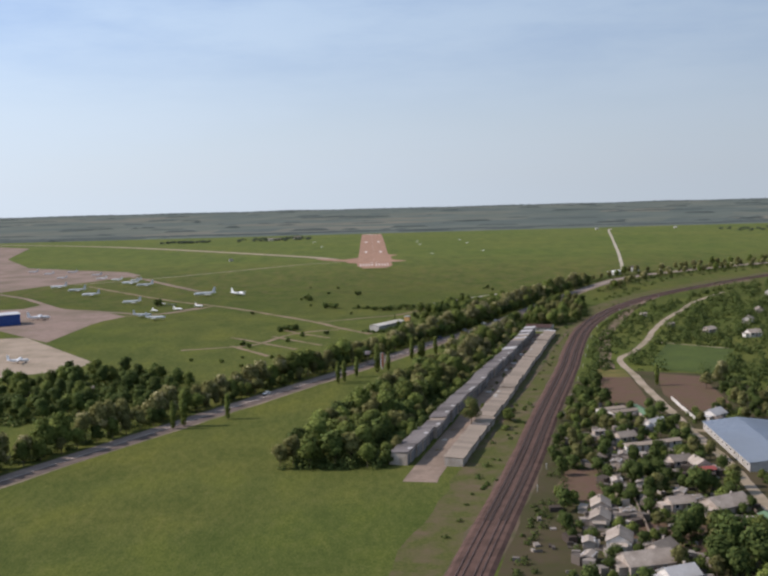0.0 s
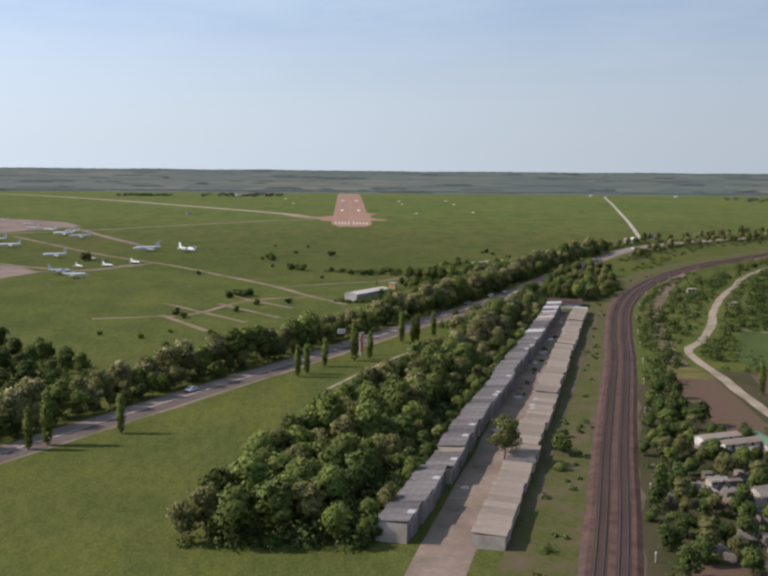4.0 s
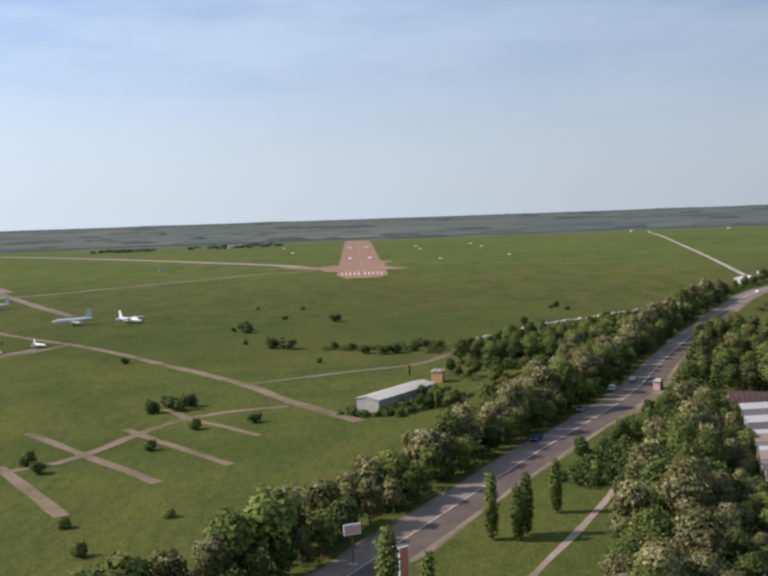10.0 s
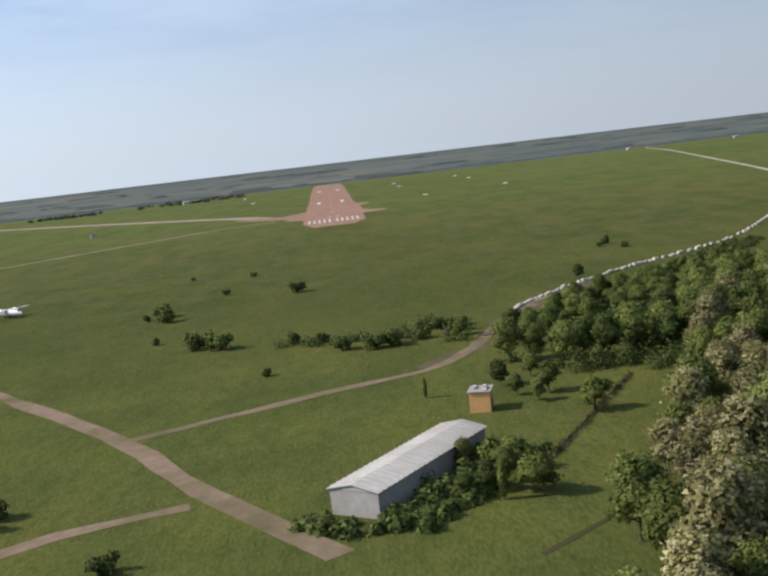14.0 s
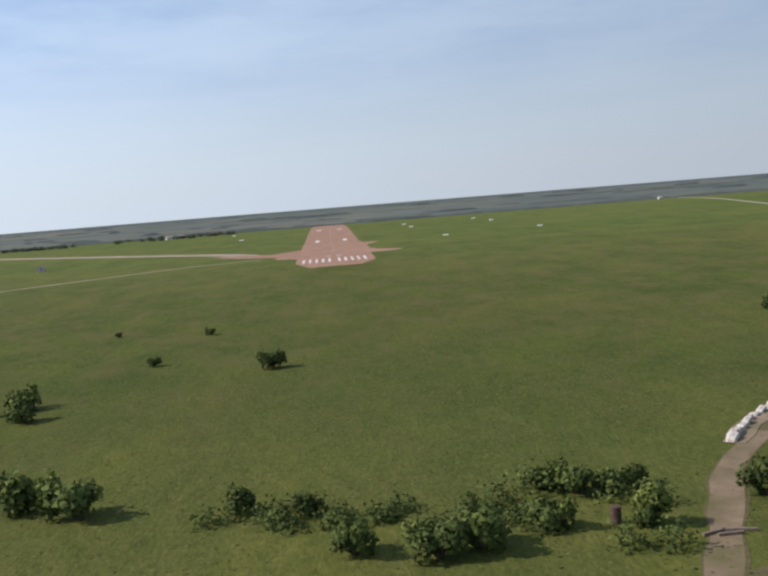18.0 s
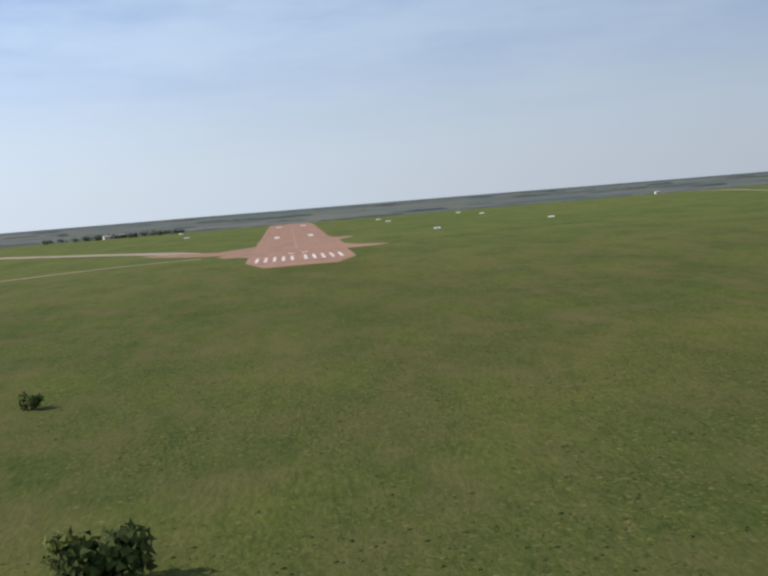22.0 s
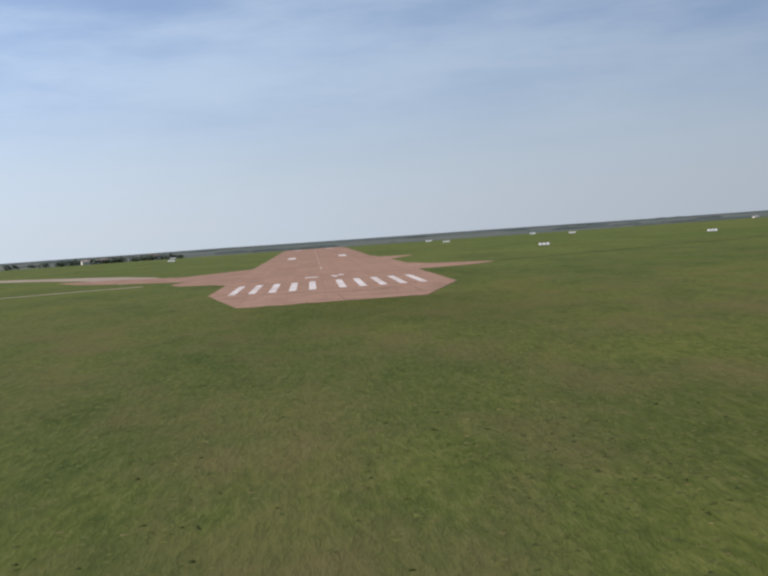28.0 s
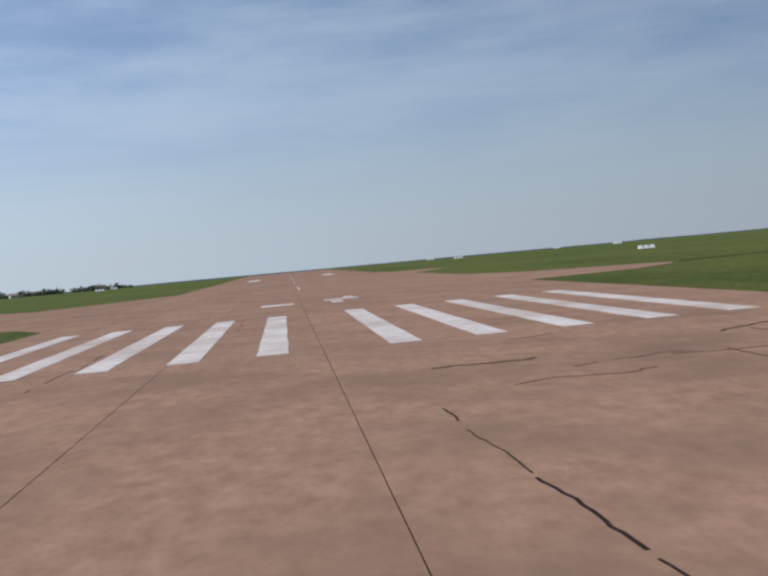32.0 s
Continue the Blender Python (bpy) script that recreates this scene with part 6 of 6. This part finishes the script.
build_plane("prop", 26, 28, "white_metal", "white twin-propeller aircraft with high tail on grass", (-117, -283, 0), -38)
build_plane("airliner", 31, 27, "silver", "silver airliner parked on the meadow", (-145, -284, 0), 205, "grey_blue")
for x, y, L, s, paint, a in ((-137, -366, 14, 10, "white_metal", -40), (-150, -384, 14, 10, "white_metal", -30), (-166, -390, 13, 10, "white_metal", -50), (-170, -343, 12, 9, "white_metal", -20), (-160, -352, 12, 14, "camo", 30), (-300, -30, 18, 12, "grey_blue", 190), (-329, -60, 18, 12, "grey_blue", 190), (-361, 2, 18, 12, "grey_blue", 190), (-340, 20, 18, 12, "grey_blue", 190), (-390, 40, 18, 12, "grey_blue", 190), (-262, -100, 18, 14, "white_metal", 190), (-283, -78, 18, 14, "silver", 190), (-240, -112, 18, 13, "silver", 190)):
    build_plane("jet", L, s, paint, "small jet aircraft in faded paint parked on grass", (x, y, 0.04), a, paint)
for x, y, L, s, paint, a in ((-155, -444, 23, 17, "silver", 5), (-168, -425, 22, 17, "grey_blue", 5), (-196, -332, 24, 20, "silver", 195), (-247, -261, 25, 22, "silver", 190), (-271, -216, 26, 24, "grey_blue", 190), (-299, -176, 25, 24, "silver", 188), (-237, -152, 26, 25, "silver", 190), (-217, -180, 26, 25, "grey_blue", 195)):
    build_plane("airliner", L, s, paint, "old airliner in dull paint parked by the apron", (x, y, 0.05), a, "grey_blue")
for x, y, L, s, paint, a in ((-194, -617, 19, 22, "white_metal", 10), (-243, -421, 26, 26, "white_metal", 15)):
    build_plane("prop", L, s, paint, "white twin-propeller aircraft on the concrete apron", (x, y, 0.05), a)

# dense low growth round the storage shed
rs = random.Random(88)
growth = []
for _ in range(110):
    u, v = rs.uniform(-17, 15), 4.6 + 7.5 * rs.random() ** 1.4
    if rs.random() < 0.16:
        u, v = rs.uniform(-21, -16.5), rs.uniform(-5, 6)
    growth.append((5.0 + 0.588 * u + 0.809 * v, -518.5 + 0.809 * u - 0.588 * v, rs.uniform(1.6, 3.4), rs.uniform(0.8, 2.3)))
scrub("shed_scrub", growth, ["undergrowth", "leaf_fresh"], 110, 0.36, 89, "dense dark green scrub around the storage shed")


# ======== village trees ========
VILLAGE = [(63, -954), (36, -967.5), (46.8, -886.5), (59.4, -826.2), (72, -765), (93.6, -684), (109.8, -621), (131.4, -567), (167.4, -490.5), (216, -409.5), (279, -334.8), (360, -261), (504, -180), (576, -297), (468, -432), (342, -540), (270, -630), (207, -720), (162, -810), (126, -900), (99, -972)]
LANE_LINE = curve_through([(270, -360), (226.8, -423.9), (182.7, -511.2), (147.6, -598.5), (118.8, -657.9), (115.2, -698.4), (112.5, -733.5), (109.8, -780.3), (106.2, -857.7), (100.8, -909), (93.6, -981)], 4)
BARE = [([(101, -688), (145, -700), (137, -777), (117, -790), (105, -776), (88, -770)], 0), ([(129, -676), (155, -611), (186, -636), (152, -705), (132, -692)], 0), ([(55, -859), (64, -860), (60, -887), (53, -896), (46, -883)], 0), ([(109.5, -806), (138, -806), (138, -874), (105.5, -874)], 0)]


def village_trees(lo, hi, x1, gap, most, seed, kinds):
    rnd = random.Random(seed)
    done = []
    for _ in range(9000):
        x, y = rnd.uniform(36, x1), rnd.uniform(lo, hi)
        if not inside(VILLAGE, x, y) or any(inside(p, x, y) for p, _ in BARE):
            continue
        if any((x - a) ** 2 + (y - b) ** 2 < gap * gap for a, b in done) or near_line(LANE_LINE, x, y, 4.5) or near_line(RAIL_LINE, x, y, 11):
            continue
        # yards stay open around the houses and before their sunny fronts
        if any((x - hx) ** 2 + (y - hy) ** 2 < 30 or (0 < -0.33 * (x - hx) - 0.94 * (y - hy) < 11 and abs(0.94 * (x - hx) - 0.33 * (y - hy)) < 4.5) for _, hx, hy, _ in spots):
            continue
        done.append((x, y))
        if len(done) > most:
            break
        kind = rnd.choice(kinds)
        plant(kind, x, y, rnd, 0.6 if kind == "olive" else 0.8 if rnd.random() < 0.7 else 1.1, "village gardens")


village_trees(-985, -750, 170, 4.5, 300, 15, ["orchard", "orchard", "olive", "orchard", "fruit", "bush"])
for x, y, s in ((72.8, -949, 1.25), (77, -944, 1.2), (82, -950, 1.2), (71, -929, 1.0), (75, -925, 0.9), (79, -931, 1.0), (76.4, -873, 0.85), (72, -878, 0.7), (76.6, -888, 0.75), (86, -890, 0.95), (90, -886, 0.8), (67, -893, 0.7), (72, -892, 0.75), (77, -854, 0.7), (86, -848, 0.75), (83, -856, 0.6), (88, -822, 0.6), (84, -815, 0.65), (79, -800, 0.7)):
    plant("dark", x, y, rnd, s, "village gardens")
far_gardens = [(x, y, w * 1.0, h) for x, y, w, h in strewn(VILLAGE, 9.0, 20, 5.0, 4.6, ((LANE_LINE, 5), (RAIL_LINE, 12))) if y > -750 and not any(inside(p, x, y) for p, _ in BARE) and not any((x - hx) ** 2 + (y - hy) ** 2 < 30 for _, hx, hy, _ in spots)]
scrub("garden_orchards", far_gardens, ["leaf_dark", "leaf_fresh"], 110, 0.45, 21, "crowded garden trees of the far village")
RAIL_STRIP = [(100, -703), (85, -762), (73, -806), (63, -850), (57, -858), (48, -856), (62, -800), (87, -719)]
fill(RAIL_STRIP, 5.4, ["orchard", "orchard", "bush", "fruit"], 16, "trees beside the railway", 0.85)
def garden_shrubs():
    """Low growth over the gardens, clear of lanes, plots, tracks and houses."""
    rg = random.Random(17)
    res = []
    while len(res) < 2300:
        x, y = rg.uniform(34, 330), rg.uniform(-985, -420)
        if rg.random() > (1.0 if y < -700 else 0.45):
            continue
        if not inside(VILLAGE, x, y) or any(inside(p, x, y) for p, _ in BARE) or near_line(LANE_LINE, x, y, 4) or near_line(RAIL_LINE, x, y, 9) or any((x - hx) ** 2 + (y - hy) ** 2 < 14 for _, hx, hy, _ in spots):
            continue
        f = rg.uniform(0.6, 1.5)
        res.append((x, y, 2.3 * f, 1.1 * f))
    return res


scrub("garden_shrubs", garden_shrubs(), ["leaf_dark", "leaf_dull"], 55, 0.30, 18, "crowded shrubs and vines of the gardens")
rough = []
for off, gap, w, h in ((9.5, 3.0, 2.2, 1.0), (12.5, 2.8, 3.0, 1.5), (-9.5, 9.0, 1.5, 0.5)):
    rough += [q for q in along(RAIL_LINE, off, -985, -390, gap, int(off * 2 + 50), w, h, 1.8) if noise.noise((q[0] * 0.04, q[1] * 0.04, 2)) > -0.12]
scrub("railway_scrub", rough, LOW, 50, 0.28, 19, "ragged scrub and weeds along the railway")
for x, y, k in ((118.5, -728.1, "poplar"), (136.8, -738, "acacia"), (144, -730.8, "acacia"), (149.4, -720, "acacia"), (75.6, -630, "shrub"), (86.4, -601.2, "shrub"), (63, -684, "shrub"), (54, -720, "bush"), (46.8, -756, "bush"), (41.4, -775.8, "shrub")):
    plant(k, x, y, rnd, 0.8, "trees by the fields")


def build_fences():
    rr = random.Random(3)
    rows = ([(70.2, -814.5), (75.6, -850.5), (68.4, -886.5), (63, -931.5)], [(116.1, -758.2), (114.0, -797)], [(90, -814.5), (87.3, -850.5)], [(97.2, -900), (90, -945)])
    for k, pts in enumerate(rows):
        t = empty("garden_fence", (pts[0][0], pts[0][1], 0), 0, "grey board garden fence along the plots" if k != 1 else "white concrete garden wall along the lane", "fence", "village fences")
        line = curve_through(pts, 2.4)
        for a, b in zip(line, line[1:]):
            d = b - a
            bm = boxed(0, d.length - 0.05, -0.05, 0.05, 0, 1.4 + rr.uniform(-0.1, 0.1))
            bmesh.ops.transform(bm, matrix=Matrix.Translation((a.x - pts[0][0], a.y - pts[0][1], 0)) @ Matrix.Rotation(math.atan2(d.y, d.x), 4, "Z"), verts=bm.verts)
            part("board_panel", bm, "whitewash" if k == 1 else "wood", t)


build_fences()


def build_posts():
    line = offset_line(curve_through(RAIL, 30), 7.5)
    t = None
    for p in line:
        if not -900 < p.y < -378:
            continue
        m = pose(p.x, p.y, 0, 0, 0, 20)
        if t is None:
            t = empty("railway_post", (0, 0, 0), label="short white-topped concrete post beside the railway", category="post", group="railway posts")
            part("shaft", tubed((0, 0, -0.1), (0, 0, 1.6), 0.12, 0.1, 6), "concrete", t)
            part("cap", tubed((0, 0, 1.6), (0, 0, 2.0), 0.13, 0.11, 6), "white_metal", t)
            t.matrix_basis = m
        else:
            copy_thing(t, m)


build_posts()


# ======== far woods, farm and grass ========
def far_wood(name, areas, per, size, seed, label, lift=5.0):
    """Many small clumps over strips (x0, x1, y0, y1, count)."""
    rg = np.random.default_rng(seed)
    cs = []
    for x0, x1, y0, y1, n, h in areas:
        x = rg.uniform(x0, x1, n)
        y = rg.uniform(y0, y1, n) + 25 * np.sin(x * 0.0035)
        for a, b in zip(x, y):
            z = ground_z(b) + (0 if b < 1500 else 2.5 * noise.noise((a * 0.0012, b * 0.0016, 0)) * smooth01((b - 1500) / 800))
            q = rg.normal(size=(per, 3)) * np.array([h * 0.45, h * 0.45, h * 0.24]) + np.array([a, b, z + h * 0.5])
            cs.append(q)
    c = np.concatenate(cs)
    c[:, 2] = np.maximum(c[:, 2], np.array([ground_z(v) for v in c[:, 1]]) + 0.3)
    n = len(c)
    out = np.tile(np.array([0.0, -0.25, 1.0]), (n, 1)) + 0.15 * rg.normal(size=(n, 3))
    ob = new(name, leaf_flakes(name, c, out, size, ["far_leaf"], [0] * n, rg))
    tagged(ob, label, "woodland", kind="stuff")


def wood_belts(name, belts, label):
    """Long canopies of distant woodland with a bumpy top: x0, x1, y, depth, height."""
    verts, faces = [], []
    for k, (x0, x1, y, deep, h) in enumerate(belts):
        n = max(3, int((x1 - x0) / 9))
        prof = ((0.0, 0.0), (0.08, 0.75), (0.35, 1.0), (0.7, 1.0), (1.0, 0.0))
        o = len(verts)
        for i in range(n + 1):
            x = x0 + 9 * i
            yy = y + 60 * noise.noise((x * 0.0012, k * 3.7, 0)) + 12 * noise.noise((x * 0.01, k, 4))
            ends = min(1.0, i / 2, (n - i) / 2)
            hh = h * ends * (0.75 + 0.5 * noise.noise((x * 0.004, k, 1)) + 0.35 * noise.noise((x * 0.05, k, 2)))
            dd = deep * (0.6 + 0.8 * abs(noise.noise((x * 0.003, k, 7))))
            for a, b in prof:
                py = yy + dd * a
                rise = 0 if py < 1500 else 2.5 * noise.noise((x * 0.0012, py * 0.0016, 0)) * smooth01((py - 1500) / 800)
                verts.append((x, py, ground_z(py) + rise - 1.0 + max(0.0, hh * b * (1 + 0.25 * noise.noise((x * 0.07, a * 9, k))) + 1.0 * b)))
            if i:
                q = o + 5 * (i - 1)
                faces += [(q + j, q + 5 + j, q + 6 + j, q + 1 + j) for j in range(4)]
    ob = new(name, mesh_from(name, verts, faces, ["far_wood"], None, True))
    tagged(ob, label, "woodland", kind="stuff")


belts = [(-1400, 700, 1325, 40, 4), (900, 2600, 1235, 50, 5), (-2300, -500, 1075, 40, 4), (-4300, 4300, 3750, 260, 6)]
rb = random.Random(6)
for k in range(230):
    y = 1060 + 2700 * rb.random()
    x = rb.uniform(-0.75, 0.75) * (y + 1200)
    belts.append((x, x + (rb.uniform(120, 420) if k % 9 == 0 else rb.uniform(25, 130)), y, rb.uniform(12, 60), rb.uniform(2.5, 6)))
wood_belts("far_wood", belts, "belts of distant woodland in haze-paled colour")
far_wood("far_orchard", ((-362, -286, 674, 730, 34, 3.4), (-240, -110, 660, 800, 36, 4.2), (600, 1200, 520, 640, 110, 5), (520, 1100, -190, 230, 190, 6)), 80, 1.0, 6, "scattered distant trees")

build_hall("farm_building", 22, 9, 2.6, "slate", "whitewash", "low farm building among distant trees", "building", (-171, 693, ground_z(693)), 20, 5, 0.3)
build_hall("farm_store", 14, 8, 4, "roof_grey", "brick", "grey farm store among distant trees", "building", (-135, 747, ground_z(747)), 70, 2, 0.3)
build_hall("field_cabin", 5, 3, 2.4, "roof_dark", "whitewash", "small white cabin with dark roof in the field", "cabin", (-178.2, 149.4, 0), 15, 1, 0.3)
build_hall("far_cottage", 5, 4, 2.2, "roof_pale", "whitewash", "white cottage at the far end of the track", "house", (430.2, 851.4, ground_z(851.4)), 10, 2, 0.4)
build_hall("far_barn", 5, 4, 2.0, "roof_pale", "whitewash", "white barn beyond the green field", "barn", (566.1, 801, ground_z(801)), 0, 2, 0.4)


def build_grass():
    rg = np.random.default_rng(8)
    n = 60000
    y = -24 - 28 * np.abs(rg.normal(size=n))
    x = 5 + 11 * rg.normal(size=n)
    side = rg.random(n) < 0.14
    x = np.where(side, rg.uniform(18, 30, n), x)
    y = np.where(side, rg.uniform(-22, 55, n), y)
    keep = (np.abs(x) > 20.2) | (y < -25.1 + 3.6 * np.maximum(0, np.abs(x) - 12.2))
    x, y = x[keep], y[keep]
    n = len(x)
    a = rg.uniform(0, math.pi, n)
    h = rg.uniform(0.02, 0.06, n)
    w = rg.uniform(0.010, 0.026, n)
    dx, dy = np.cos(a) * w, np.sin(a) * w
    lx, ly = rg.normal(size=n) * 0.08, rg.normal(size=n) * 0.08
    z = np.zeros(n)
    v = np.stack([np.stack([x - dx, y - dy, z], 1), np.stack([x + dx, y + dy, z], 1), np.stack([x + lx, y + ly, h], 1)], 1).reshape(-1, 3)
    ob = new("grass", mesh_from("grass", v.tolist(), np.arange(3 * n).reshape(-1, 3).tolist(), ["grass_blade"]))
    tagged(ob, "tufts of rough green and yellowing grass", "grass", kind="stuff")


build_grass()


def build_tufts():
    """Coarse tufts over the meadow before the runway: low three-sided mounds of matted grass."""
    rg = np.random.default_rng(12)
    n = 150000
    y = -30 - 420 * rg.random(n) ** 0.8
    x = 8 + (14 + 0.10 * np.abs(y)) * rg.normal(size=n)
    dens = np.array([noise.noise((a * 0.09, b * 0.05, 3)) for a, b in zip(x, y)])
    keep = (rg.random(n) < 0.5 + 0.9 * dens) & (y < -27 + 3.6 * np.maximum(0, np.abs(x) - 14))
    x, y = x[keep], y[keep]
    n = len(x)
    r = rg.uniform(0.5, 1.0, n) * np.clip(0.10 + np.abs(y) * 0.0009, 0.12, 0.36)
    turn = rg.uniform(0, 2 * math.pi, n)
    tip = np.stack([x + r * rg.normal(size=n) * 0.3, y + r * rg.normal(size=n) * 0.3, r * rg.uniform(0.12, 0.34, n)], 1)
    foot = [np.stack([x + r * np.cos(turn + k * 2.094), y + r * np.sin(turn + k * 2.094), np.zeros(n)], 1) for k in range(3)]
    v = np.stack([tip, *foot], 1).reshape(-1, 3)
    base = 4 * np.arange(n)[:, None]
    f = np.stack([base + np.array([0, 1, 2]), base + np.array([0, 2, 3]), base + np.array([0, 3, 1])], 1).reshape(-1, 3)
    dry = np.repeat((rg.random(n) < 0.05).astype(int), 3)
    ob = new("meadow_tufts", mesh_from("meadow_tufts", v.tolist(), f.tolist(), ["grass_blade", "dry_blade"], dry.tolist(), True))
    tagged(ob, "coarse tufts of olive and yellowing grass", "grass", kind="stuff")


build_tufts()


def build_clutter():
    """Sheds, stacks and odds and ends crowding the house yards."""
    rr = random.Random(51)
    v, f = [], []
    yards = [q for q in spots if q[1] < 130 and q[2] < -750 and q[1] > 0]
    for k in range(620):
        _, hx, hy, _ = rr.choice(yards)
        x, y = hx + rr.gauss(0, 6), hy + rr.gauss(0, 6)
        if near_line(LANE_LINE, x, y, 3.2) or near_line(RAIL_LINE, x, y, 8):
            continue
        if any(inside(p, x, y) for p, _ in BARE):
            continue
        w, d, h = (rr.uniform(0.9, 2.0), rr.uniform(0.7, 1.3), rr.uniform(1.3, 1.9)) if k % 4 == 0 else (rr.uniform(0.3, 1.1), rr.uniform(0.3, 0.9), rr.uniform(0.2, 0.8))
        a = rr.uniform(0, math.pi)
        c, s = math.cos(a), math.sin(a)
        o = len(v)
        lift = rr.uniform(0.0, 0.4)
        for z0, z1 in ((0, 0), (h, h + lift)):
            for px, py, z in ((-w, -d, z0), (w, -d, z0), (w, d, z1), (-w, d, z1)):
                v.append((x + px * c - py * s, y + px * s + py * c, z))
        f += [(o + 4, o + 5, o + 6, o + 7), (o, o + 1, o + 5, o + 4), (o + 1, o + 2, o + 6, o + 5), (o + 2, o + 3, o + 7, o + 6), (o + 3, o, o + 4, o + 7)]
    ob = new("yard_clutter", mesh_from("yard_clutter", v, f, ["clutter"]))
    tagged(ob, "weathered lean-tos, stacks and odds and ends in the yards", "clutter", kind="stuff")


build_clutter()
